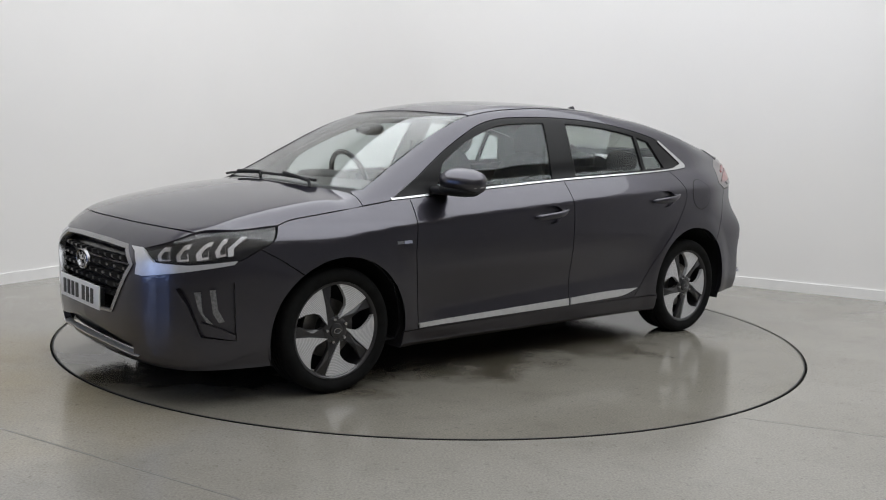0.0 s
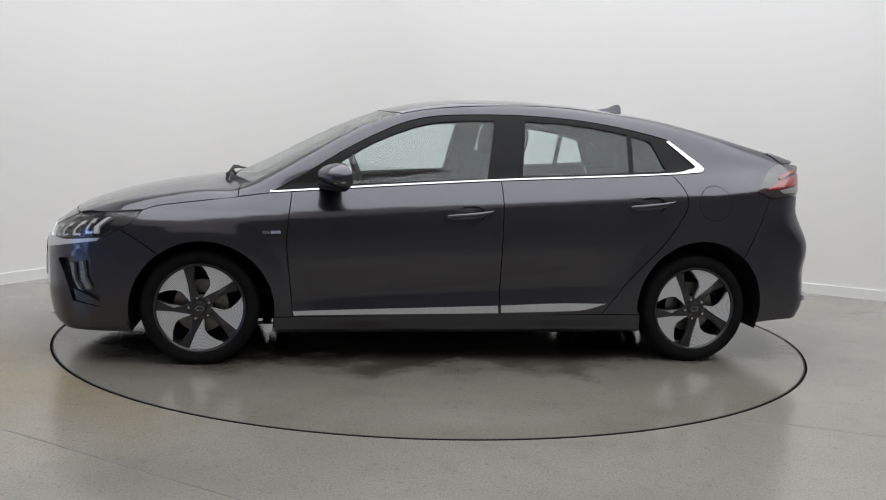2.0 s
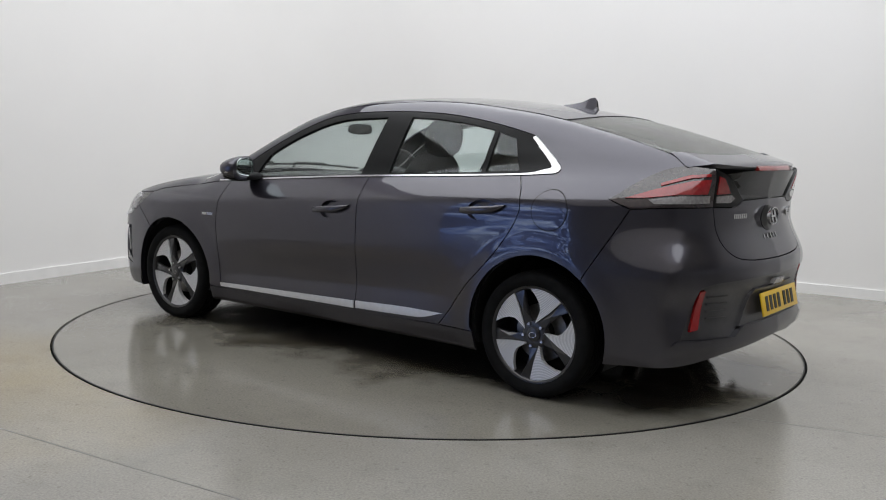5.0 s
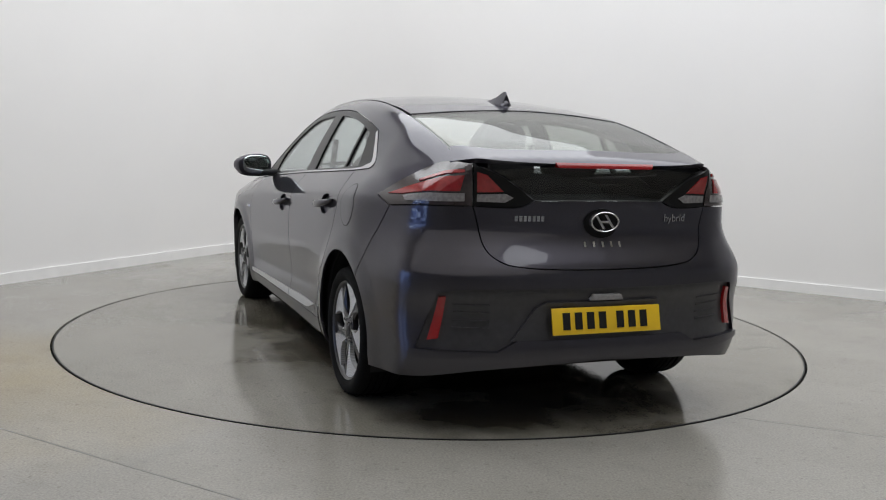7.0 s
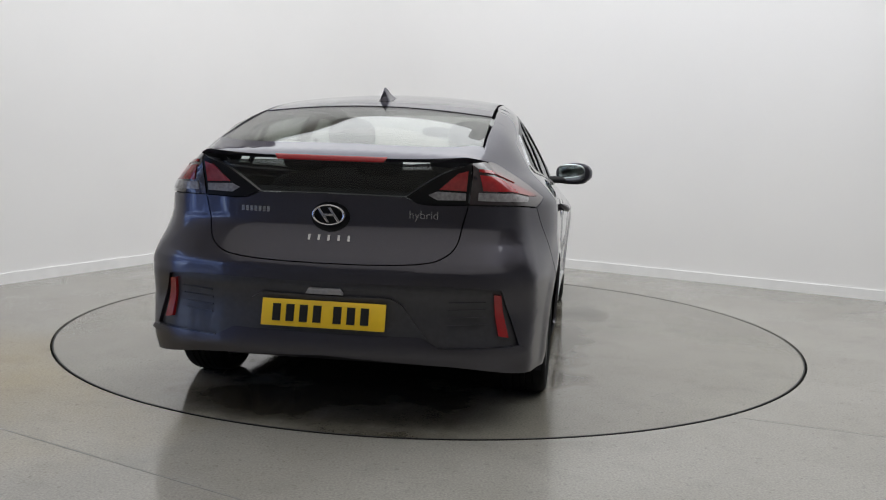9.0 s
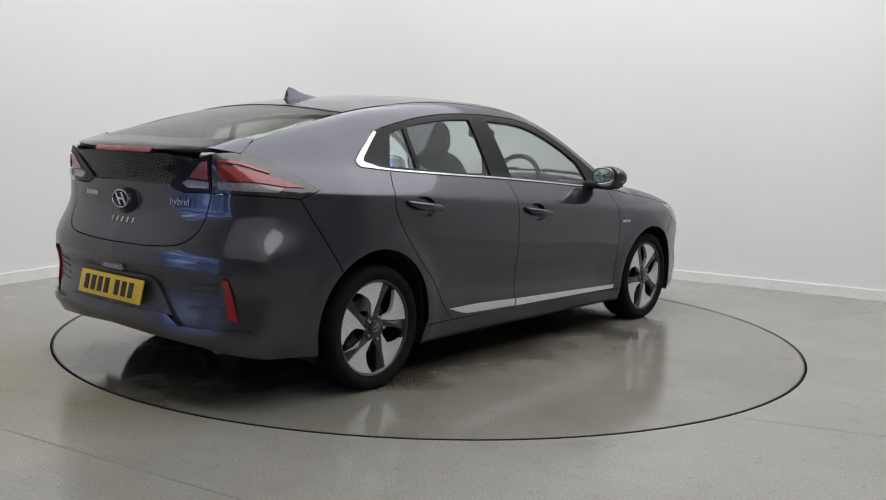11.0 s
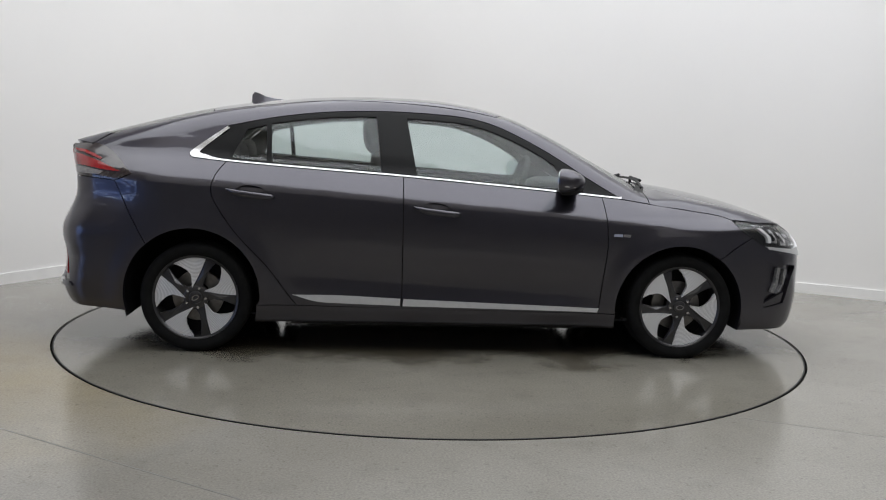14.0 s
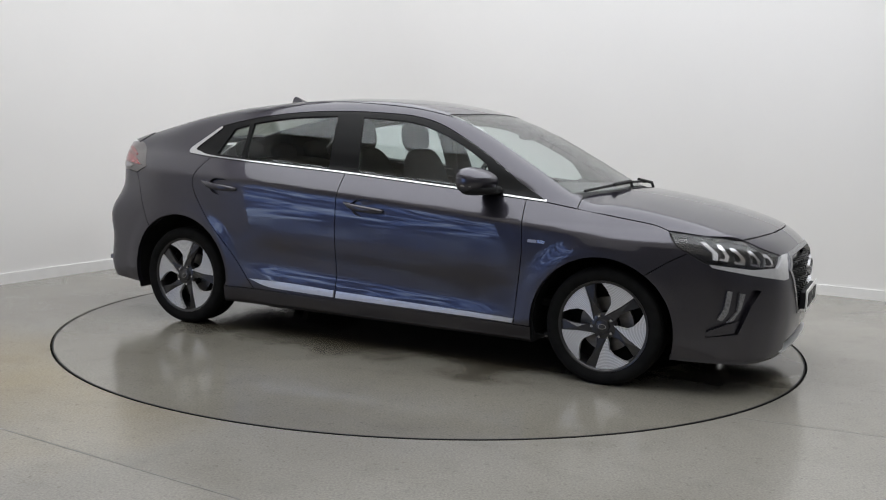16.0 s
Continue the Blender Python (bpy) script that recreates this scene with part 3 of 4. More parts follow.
panel("window_surround", trim_out, on_side, BLACK_GLOSS, car, "gloss black window surround", both=True, holes=[GLASS_F, GLASS_R, GLASS_Q], inset=0.001, depth=0.02, lift=-0.002)
for nm, g in (("front_window", GLASS_F), ("rear_window", GLASS_R), ("quarter_window", GLASS_Q)):
    for o in panel(nm, g, on_side, GLASS, car, "tinted side glass", both=True, inset=-0.004, lift=-0.008, depth=0.004, inner=GLASS):
        o.visible_shadow = False
panel("window_chrome", loop(belt_all, up(BELT_R, 0)[:1] + DLO_C[::-1], [DLO_C[0], (-1.195, 1.225)], [(-1.195, 1.225), (-1.285, 1.15), (-1.342, 1.10), (-1.347, 1.086), (-1.32, 1.078)], [(-1.32, 1.078)] + up(belt_all[::-1], CHR)[1:], [(1.0, 0.91), (1.0, 0.897)]) , on_side, CHROME, car, "bright chrome window strip", both=True, inset=0.0005, lift=0.004)

# fuel flap
def disc_line(r):
    return np.array([(-1.425 + r * math.cos(a), 0.897 + r * math.sin(a)) for a in np.linspace(0, 2 * math.pi, 72, endpoint=False)])


panel("fuel_flap_gap", disc_line(0.0965), on_side, BLACK, car, "dark gap round the fuel flap", lift=0.0006, inset=0.0, depth=0.003, holes=[disc_line(0.0915)])
panel("fuel_flap", disc_line(0.0918), on_side, PAINT, car, lift=0.0012, inset=0.0, depth=0.004)

# upper skin
ey = [(x, float(roof_y(x))) for x in EDGE_X]
i0, i1 = EDGE_X.index(0.3), EDGE_X.index(-1.3)
ROOF_F = [(0.385, 0.0), (0.375, 0.2), (0.35, 0.4), ey[i0]]
ROOF_R = [(-1.345, 0.0), (-1.34, 0.25), (-1.325, 0.45), ey[i1]]
panel("roof", loop(*mirror_y([ROOF_F, ey[i0:i1 + 1], ROOF_R[::-1]])), on_top, PAINT, car)
WS_BASE = [(1.235, 0.0), (1.225, 0.2), (1.19, 0.4), (1.12, 0.62), ey[0]]
for o in panel("windscreen", loop(*mirror_y([WS_BASE, ey[:i0 + 1], ROOF_F[::-1]])), on_top, SCREEN, car, "clear laminated windscreen", inner=SCREEN, depth=0.005, lift=-0.003):
    o.visible_shadow = False
RG_BASE = [(-2.015, 0.0), (-2.005, 0.25), (-1.96, 0.45), (-1.86, float(roof_y(-1.86)))]
for o in panel("rear_screen", loop(*mirror_y([ROOF_R, ey[i1:], RG_BASE[::-1]])), on_top, PRIVACY, car, "sloping rear window glass", inner=PRIVACY, depth=0.005, lift=-0.003):
    o.visible_shadow = False

# bonnet
hs = on_side(np.array(FENDER_TOP[1:]))
HOOD_SIDE = [(p[0], p[1]) for p in hs]
HOOD_R = [(1.275, 0.0), (1.265, 0.2), (1.235, 0.4), (1.165, 0.64), HOOD_SIDE[0]]
HOOD_LAMP = [HOOD_SIDE[-1], (1.835, 0.778), (1.972, 0.675)]
HOOD_F = [(1.972, 0.675), (2.02, 0.5), (2.055, 0.25), (2.065, 0.0)]
panel("bonnet", loop(*mirror_y([HOOD_R, HOOD_SIDE, HOOD_LAMP, HOOD_F])), on_top, PAINT, car)
panel("cowl", loop(*mirror_y([WS_BASE, [ey[0], HOOD_SIDE[0]], HOOD_R[::-1]])), on_top, BLACK, car, "black plastic wiper cowl", lift=-0.012, inset=-0.004)

# front end: angle and height round the mast
def fz(L):
    return [(fa(p[0], p[1]), p[2]) for p in L]


def rz_(L):
    return [(ra(p[0], p[1]), p[2]) for p in L]


hf = on_top(np.array(HOOD_F))
hood_edge = fz(hf[::-1])
LAMP_IN = (2.125, 0.50, 0.685)
lamp_top = fz([hf[0], (2.05, 0.60, 0.72), LAMP_IN])
lamp_low = fz([LAMP_IN, (2.105, 0.58, 0.632), (1.98, 0.74, 0.635), (1.85, 0.83, 0.648), (1.76, 0.85, 0.695)])
arch_f = [(x, z) for x, z in arch(*FARCH, 54, -18)]
af = on_side(np.array(arch_f))
bump_arch = fz([tuple(p) for p in af])
bump_low = [bump_arch[-1], fz([(1.9, 0.80, 0.165)])[0], fz([(2.08, 0.62, 0.16)])[0], (0.0, 0.165)]
bump_side = fz([tuple(p) for p in on_side(spline(BUMPER_F, 0.04))])
lamp_low[-1] = bump_side[0]
GR = fz([(2.2, 0.40, 0.682), (2.17, 0.475, 0.612), (2.20, 0.315, 0.385)])
grille_hole = loop([(0, 0.692), (GR[0][0] * 0.5, 0.690), GR[0]], [GR[0], GR[1]], [GR[1], GR[2]], [GR[2], (0, 0.375), (-GR[2][0], GR[2][1])], [(-GR[2][0], GR[2][1]), (-GR[1][0], GR[1][1])], [(-GR[1][0], GR[1][1]), (-GR[0][0], GR[0][1])], [(-GR[0][0], GR[0][1]), (-GR[0][0] * 0.5, 0.690), (0, 0.692)])
LOWI = fz([(2.18, 0.47, 0.25), (2.15, 0.44, 0.197)])
low_hole = loop([(-LOWI[0][0], 0.25), (0, 0.298), (LOWI[0][0], 0.25)], [(LOWI[0][0], 0.25), (LOWI[1][0] * 1.02, 0.20)], [(LOWI[1][0] * 1.02, 0.20), (0, 0.222), (-LOWI[1][0] * 1.02, 0.20)], [(-LOWI[1][0] * 1.02, 0.20), (-LOWI[0][0], 0.25)])
DR = fz([(2.06, 0.70, 0.53), (1.86, 0.83, 0.555), (1.85, 0.83, 0.30), (1.98, 0.77, 0.32), (2.03, 0.74, 0.46)])
drl_hole = loop([DR[0], DR[1]], [DR[1], DR[2]], [DR[2], DR[3]], [DR[3], DR[4]], [DR[4], DR[0]])
panel("front_bumper", loop(*both_halves([hood_edge, lamp_top, lamp_low, bump_side, bump_arch, bump_low])), on_front, PAINT, car, holes=[grille_hole, low_hole, drl_hole, drl_hole * (-1, 1)], depth=0.03)

# rear end
arch_r = on_side(np.array(arch(*RARCH, 131, 195)))
TG = rz_([(-2.075, 0.57, 0.942), (-2.09, 0.525, 0.79), (-2.12, 0.46, 0.725), (-2.15, 0.37, 0.702), (-2.18, 0.2, 0.692), (-2.2, 0.0, 0.69)])
lamp_under = rz_([(-1.79, 0.86, 0.925), (-1.98, 0.745, 0.94), (-2.075, 0.57, 0.942)])
rb_side = rz_([tuple(p) for p in on_side(spline(BUMPER_R, 0.05))])
lamp_under[0] = rb_side[0]
rb_arch = rz_([tuple(p) for p in arch_r])
rb_low = [rb_arch[-1], rz_([(-2.0, 0.74, 0.245)])[0], rz_([(-2.14, 0.5, 0.280)])[0], (0.0, 0.306)]
ins = [(0.0, 0.612), (0.30, 0.613), (0.56, 0.612), (0.645, 0.598), (0.69, 0.48), (0.722, 0.372), (0.44, 0.362), (0.37, 0.405), (0.0, 0.405)]
ins = np.array(ins + [(-a, z) for a, z in ins[-2:0:-1]])
INSERT = loop(*[[a, b] for a, b in zip(ins, np.roll(ins, -1, 0))], step=0.012)
panel("rear_bumper", loop(*both_halves([TG[::-1], lamp_under[::-1], rb_side, rb_arch, rb_low])), on_rear, PAINT, car, depth=0.03, holes=[INSERT], inner=PAINT)
LG = rz_([(-2.14, 0.0, 0.972), (-2.12, 0.31, 0.968), (-2.13, 0.45, 1.058), (-2.14, 0.53, 1.09)])
lamp_in_low = rz_([(-2.075, 0.57, 0.942), (-2.11, 0.39, 0.94), (-2.12, 0.31, 0.968)])
panel("tailgate", loop(*both_halves([[LG[0], LG[1]], lamp_in_low[::-1], TG])), on_rear, PAINT, car)
for o in panel("tailgate_glass", loop(*both_halves([[(0, 1.104), (LG[3][0] * 0.6, 1.104), LG[3]], LG[1:][::-1], [LG[1], LG[0]]])), on_rear, DARK_GLASS, car, "dark tinted lower tailgate glass", lift=-0.006, depth=0.004, inner=DARK_GLASS):
    o.visible_shadow = False
SP_B = [(-2.15, 0.0), (-2.135, 0.25), (-2.10, 0.44), (-2.045, 0.565), (-1.96, 0.63)]
panel("rear_spoiler", loop(*mirror_y([RG_BASE, [RG_BASE[-1], SP_B[-1]], SP_B[::-1]])), on_top, PAINT, car, lift=0.004, depth=0.02, inner=PAINT)
lamp_out_top = rz_([(-1.695, 0.855, 0.965), (-1.85, 0.80, 1.055), (-1.99, 0.70, 1.118), (-2.10, 0.59, 1.115)])


# ---- helpers for solid parts ----
def box_bm(m, bevel=0.0, seg=2):
    bm = bmesh.new()
    bmesh.ops.create_cube(bm, size=1, matrix=m)
    if bevel:
        bmesh.ops.bevel(bm, geom=bm.edges[:], offset=bevel, segments=seg, affect="EDGES", profile=0.6)
    return bm


def block(name, c, s, mat, parent, label="", bevel=0.01, rot=(0, 0, 0), seg=2):
    bm = bmesh.new()
    bmesh.ops.create_cube(bm, size=1, matrix=Matrix.Diagonal((*s, 1)))
    if bevel:
        bmesh.ops.bevel(bm, geom=bm.edges[:], offset=min(bevel, 0.49 * min(s)), segments=seg, affect="EDGES", profile=0.6)
    bmesh.ops.transform(bm, matrix=pose(*c, *rot), verts=bm.verts)
    return part(name, bm, mat, parent, label)


def revolve_bm(profile, n=64, closed=False):
    """Turns a profile of (y, r) round the y axis."""
    bm = bmesh.new()
    rings = []
    for i in range(n):
        a = 2 * math.pi * i / n
        rings.append([bm.verts.new((r * math.sin(a), y, r * math.cos(a))) for y, r in profile])
    k = len(profile)
    for i in range(n):
        A, B = rings[i], rings[(i + 1) % n]
        for j in range(k if closed else k - 1):
            q = (j + 1) % k
            bm.faces.new((A[j], A[q], B[q], B[j]))
    bmesh.ops.recalc_face_normals(bm, faces=bm.faces)
    return bm


def prism_bm(outline, y0, y1, crown=None, bevel=0.002):
    """A plate in the x-z plane between y0 and y1 (y1 outwards); crown lifts a middle point."""
    p = np.array(outline, float)
    bm = bmesh.new()
    a = [bm.verts.new((x, y1, z)) for x, z in p]
    b = [bm.verts.new((x, y0, z)) for x, z in p]
    n = len(p)
    if crown is None:
        bm.faces.new(a)
    else:
        c = bm.verts.new((crown[0], y1 + crown[2], crown[1]))
        for i in range(n):
            bm.faces.new((a[i], a[(i + 1) % n], c))
    for i in range(n):
        bm.faces.new((a[i], b[i], b[(i + 1) % n], a[(i + 1) % n]))
    bm.faces.new(b[::-1])
    bmesh.ops.recalc_face_normals(bm, faces=bm.faces)
    return bm


def tube_bm(path, r, n=8, taper=None):
    bm = bmesh.new()
    P = [Vector(p) for p in path]
    rings = []
    for i, p in enumerate(P):
        d = (P[min(i + 1, len(P) - 1)] - P[max(i - 1, 0)]).normalized()
        u = d.orthogonal().normalized() if abs(d.z) > 0.99 else d.cross(Vector((0, 0, 1))).normalized()
        w = d.cross(u)
        rr = r if taper is None else r * taper[i]
        rings.append([bm.verts.new(p + (u * math.cos(2 * math.pi * k / n) + w * math.sin(2 * math.pi * k / n)) * rr) for k in range(n)])
    for A, B in zip(rings, rings[1:]):
        for k in range(n):
            bm.faces.new((A[k], A[(k + 1) % n], B[(k + 1) % n], B[k]))
    bm.faces.new(rings[0])
    bm.faces.new(rings[-1])
    bmesh.ops.recalc_face_normals(bm, faces=bm.faces)
    return bm


def blob_bm(c, s, power=2.6, nu=28, nv=18, rot=(0, 0, 0), shape=None):
    """A rounded cushion; shape(u) may change a unit point."""
    bm = bmesh.new()
    bmesh.ops.create_uvsphere(bm, u_segments=nu, v_segments=nv, radius=1)
    for v in bm.verts:
        q = v.co.normalized()
        m = (abs(q.x) ** power + abs(q.y) ** power + abs(q.z) ** power) ** (-1 / power)
        q = q * m
        if shape:
            q = shape(q)
        v.co = Vector((q.x * s[0], q.y * s[1], q.z * s[2]))
    bmesh.ops.transform(bm, matrix=pose(*c, *rot), verts=bm.verts)
    return bm


# ---- structure under the skin ----
def up_arch(c, a0, a1):
    return arch(c[0], c[1], c[2] + 0.004, a0, a1)


panel("inner_body_side", loop([(1.60, 0.77), (1.165, 0.845), (0.4, 0.92), (-0.24, 0.962), (-1.2, 1.02), (-1.72, 0.92)], [(-1.72, 0.92), up_arch(RARCH, 131, 131)[0]], up_arch(RARCH, 131, -20), [up_arch(RARCH, -20, -20)[0], (-1.0, 0.19), (0.96, 0.185), up_arch(FARCH, 200, 200)[0]], up_arch(FARCH, 200, 53), [up_arch(FARCH, 53, 53)[0], (1.60, 0.77)]), on_side, LINER, car, "dark inner door trim", both=True, lift=-0.05, inset=0.0, res=0.08)
for sx, c in ((1, FARCH), (-1, RARCH)):
    for sy in (1, -1):
        bm = bmesh.new()
        rows = []
        for i in range(25):
            a = radians(-20 + 220 * i / 24)
            rr = c[2] + 0.012
            rows.append([bm.verts.new((c[0] + rr * math.cos(a), sy * y, max(c[1] + rr * math.sin(a), 0.17))) for y in (0.50, 0.70, 0.872)])
        for A, B in zip(rows, rows[1:]):
            for k in range(2):
                bm.faces.new((A[k], A[k + 1], B[k + 1], B[k]))
        bm.faces.new([r[0] for r in rows])
        part("wheel_arch_liner", bm, BLACK, car, "black plastic wheel arch liner")
block("underbody", (0.0, 0, 0.27), (1.8, 1.5, 0.2), LINER, car, "dark underbody tray", 0.03)
block("underbody", (1.72, 0, 0.3), (0.62, 1.0, 0.24), LINER, car, "dark underbody tray", 0.03)
block("underbody", (-1.75, 0, 0.36), (0.6, 1.0, 0.22), LINER, car, "dark underbody tray", 0.03)
block("underbody", (0.0, 0, 0.34), (3.3, 1.0, 0.18), LINER, car, "dark underbody tray", 0.03)
for sy in (1, -1):
    block("jacking_rail", (0.0, 0.66 * sy, 0.152), (1.7, 0.05, 0.05), BLACK, car, "", 0.008)

# ---- cabin ----
SEAT = material("black_seat_cloth", (0.022, 0.022, 0.024), 0.85, spread=0.25, scale=60, bump=0.3, bump_scale=250)
DASH = material("dark_dashboard", (0.025, 0.025, 0.026), 0.6, spread=0.2, scale=30, bump=0.2, bump_scale=300)


def seat(x, y, w=0.50):
    s = tagged(part("seat", blob_bm((x + 0.05, y, 0.50), (0.26, w / 2, 0.10), 3.4), SEAT, car), "black cloth seat")
    part("seat_back", blob_bm((x - 0.24, y, 0.80), (0.095, w / 2, 0.34), 3.2, rot=(0, -14, 0), shape=lambda q: Vector((q.x, q.y * (1 - 0.2 * max(q.z, 0)), q.z))), SEAT, s)
    part("headrest", blob_bm((x - 0.36, y, 1.205), (0.065, 0.14, 0.105), 2.7, rot=(0, -10, 0)), SEAT, s)
    for d in (-0.05, 0.05):
        part("headrest_post", tube_bm([(x - 0.32, y + d, 1.06), (x - 0.355, y + d, 1.17)], 0.007, 8), CHROME, s)


for y in (0.36, -0.36):
    seat(-0.04, y)
tagged(part("rear_bench", blob_bm((-0.80, 0, 0.52), (0.28, 0.62, 0.10), 4), SEAT, car), "black cloth rear bench seat")
part("rear_bench_back", blob_bm((-1.12, 0, 0.76), (0.09, 0.62, 0.29), 4, rot=(0, -20, 0)), SEAT, car)
for y in (0.38, 0.0, -0.38):
    part("rear_headrest", blob_bm((-1.24, y, 1.09 - (0.02 if y == 0 else 0)), (0.05, 0.12, 0.065), 2.8, rot=(0, -12, 0)), SEAT, car)
part("dashboard", blob_bm((0.88, 0, 0.83), (0.34, 0.70, 0.13), 4, shape=lambda q: Vector((q.x, q.y, q.z * (1 - 0.25 * max(q.x, 0))))), DASH, car, "dark grey dashboard")
part("instrument_hood", blob_bm((0.66, -0.36, 0.95), (0.12, 0.19, 0.045), 3), DASH, car)
block("cabin_floor", (-0.2, 0, 0.36), (2.5, 1.42, 0.04), LINER, car, "dark cabin carpet", 0.01)
block("centre_console", (0.25, 0, 0.50), (0.9, 0.2, 0.26), DASH, car, "", 0.03)
block("parcel_shelf", (-1.62, 0, 0.93), (0.62, 1.24, 0.03), LINER, car, "", 0.01)
sw = tagged(part("steering_wheel", tube_bm([(0.46 + 0.06 * math.cos(a), -0.36 + 0.185 * math.sin(a), 0.93 + 0.175 * math.cos(a)) for a in np.linspace(0, 2 * math.pi, 40)], 0.016, 10), DASH, car), "black steering wheel")
part("steering_hub", blob_bm((0.47, -0.36, 0.92), (0.04, 0.075, 0.06), 2.6), DASH, sw)
for d in (-1, 1):
    part("steering_spoke", tube_bm([(0.47, -0.36 + d * 0.05, 0.92), (0.46, -0.36 + d * 0.18, 0.93)], 0.014, 8), DASH, sw)
part("interior_mirror", blob_bm((0.56, 0, 1.245), (0.02, 0.11, 0.035), 3), BLACK, car, "black interior mirror")
part("mirror_stalk", tube_bm([(0.57, 0, 1.25), (0.66, 0, 1.235)], 0.012, 8), BLACK, car)
for sy in (1, -1):
    part("seat_belt", tube_bm([(-0.24, 0.63 * sy, 1.18), (-0.22, 0.66 * sy, 0.85), (-0.2, 0.68 * sy, 0.5)], 0.018, 6), LINER, car)

# ---- wheels ----
TYRE_R, RIM = 0.301, 0.221
DARK_ALLOY = material("dark_grey_alloy", (0.035, 0.034, 0.036), 0.3, 0.4, 0.5)
DISC_METAL = material("brake_disc_steel", (0.22, 0.21, 0.2), 0.4, 0.9, spread=0.2, scale=40)


def blade_material():
    m = material("machined_alloy", (0.78, 0.78, 0.79), 0.35, 0.35)
    nt = m.node_tree
    b = nt.nodes["Principled BSDF"]
    tc, w, q, r = (nt.nodes.new("ShaderNode" + k) for k in ("TexCoord", "TexWave", "Bump", "MapRange"))
    w.wave_type, w.rings_direction = "RINGS", "Y"
    w.inputs["Scale"].default_value, w.inputs["Distortion"].default_value = 42, 0.3
    nt.links.new(tc.outputs["Object"], w.inputs["Vector"])
    q.inputs["Strength"].default_value, q.inputs["Distance"].default_value = 0.5, 0.002
    nt.links.new(w.outputs[1], q.inputs["Height"])
    nt.links.new(q.outputs[0], b.inputs["Normal"])
    r.inputs[3].default_value, r.inputs[4].default_value = 0.42, 0.28
    nt.links.new(w.outputs[1], r.inputs[0])
    nt.links.new(r.outputs[0], b.inputs["Roughness"])
    groove = nt.nodes.new("ShaderNodeMix")
    groove.data_type = "RGBA"
    groove.inputs[6].default_value, groove.inputs[7].default_value = (0.86, 0.86, 0.87, 1), (0.50, 0.50, 0.51, 1)
    nt.links.new(w.outputs[1], groove.inputs[0])
    nt.links.new(groove.outputs[2], b.inputs["Base Color"])
    return m


BLADE = blade_material()


def pol(r, a):
    """Fraction of the rim's radius and degrees clockwise from the top, seen from outside."""
    return (-RIM * r * math.sin(radians(a)), RIM * r * math.cos(radians(a)))


def make_wheel():
    w = part("wheel", revolve_bm([(0.082, RIM - 0.004), (0.092, RIM + 0.004), (0.094, RIM + 0.011), (0.085, RIM + 0.013), (0.06, RIM + 0.006), (-0.09, RIM), (-0.09, RIM - 0.008), (0.05, RIM - 0.008)], 64, True), DARK_ALLOY, car, "five-spoke alloy wheel in silver and black")
    half = [(0.088, RIM + 0.008), (0.099, RIM + 0.022), (0.106, RIM + 0.042), (0.104, RIM + 0.058), (0.097, RIM + 0.070), (0.086, TYRE_R - 0.004), (0.070, TYRE_R)]
    tread = []
    for y in (0.045, 0.015, -0.015, -0.045):
        tread += [(y + 0.005, TYRE_R + 0.001), (y + 0.004, TYRE_R - 0.007), (y - 0.004, TYRE_R - 0.007), (y - 0.005, TYRE_R + 0.001)]
    part("tyre", revolve_bm(half + tread + [(-y, r) for y, r in half[::-1]], 72), RUBBER, w, "black rubber tyre", 50)
    part("brake_disc", revolve_bm([(0.01, 0.07), (0.012, 0.14), (-0.012, 0.14), (-0.012, 0.07)], 48), DISC_METAL, w)
    part("wheel_back", revolve_bm([(-0.03, 0.001), (-0.03, RIM - 0.01)], 48), LINER, w)
    for k in range(5):
        o = 72 * k
        arc = [pol(1, a + o) for a in np.linspace(0, 48, 9)]
        blade = arc + [pol(0.62, 43.5 + o), pol(0.25, 12 + o), pol(0.42, 20 + o), pol(0.56, 22.5 + o), pol(0.70, 17 + o), pol(0.86, 8 + o)]
        part("wheel_blade", prism_bm(blade, 0.062, 0.084, (*pol(0.72, 30 + o), -0.002)), BLADE, w, "machined silver wheel blade", 25)
        spoke = [pol(1, 48 + o), pol(1.0, 56 + o), pol(1, 63 + o), pol(0.70, 59 + o), pol(0.42, 58 + o), pol(0.30, 68 + o), pol(0.2, 36 + o), pol(0.25, 12 + o), pol(0.62, 43.5 + o)]
        part("wheel_spoke", prism_bm(spoke, 0.055, 0.076, (*pol(0.6, 52 + o), 0.012)), DARK_ALLOY, w, "dark grey wheel spoke", 25)
        x, z = pol(0.25, -16 + o)
        bm = bmesh.new()
        bmesh.ops.create_cone(bm, cap_ends=True, segments=6, radius1=0.0105, radius2=0.0075, depth=0.014, matrix=pose(x, 0.089, z, -90, 0, 0))
        part("wheel_nut", bm, CHROME, w)
    part("wheel_hub", revolve_bm([(0.05, 0.068), (0.078, 0.066), (0.084, 0.055), (0.083, 0.036), (0.092, 0.033), (0.095, 0.026), (0.096, 0.001)], 40), DARK_ALLOY, w)
    ring = revolve_bm([(0.0955, 0.021), (0.098, 0.021), (0.098, 0.0175), (0.0955, 0.0175)], 32, True)
    bmesh.ops.transform(ring, matrix=Matrix.Diagonal((1, 1, 0.62, 1)), verts=ring.verts)
    part("hub_emblem", ring, CHROME, w)
    return w


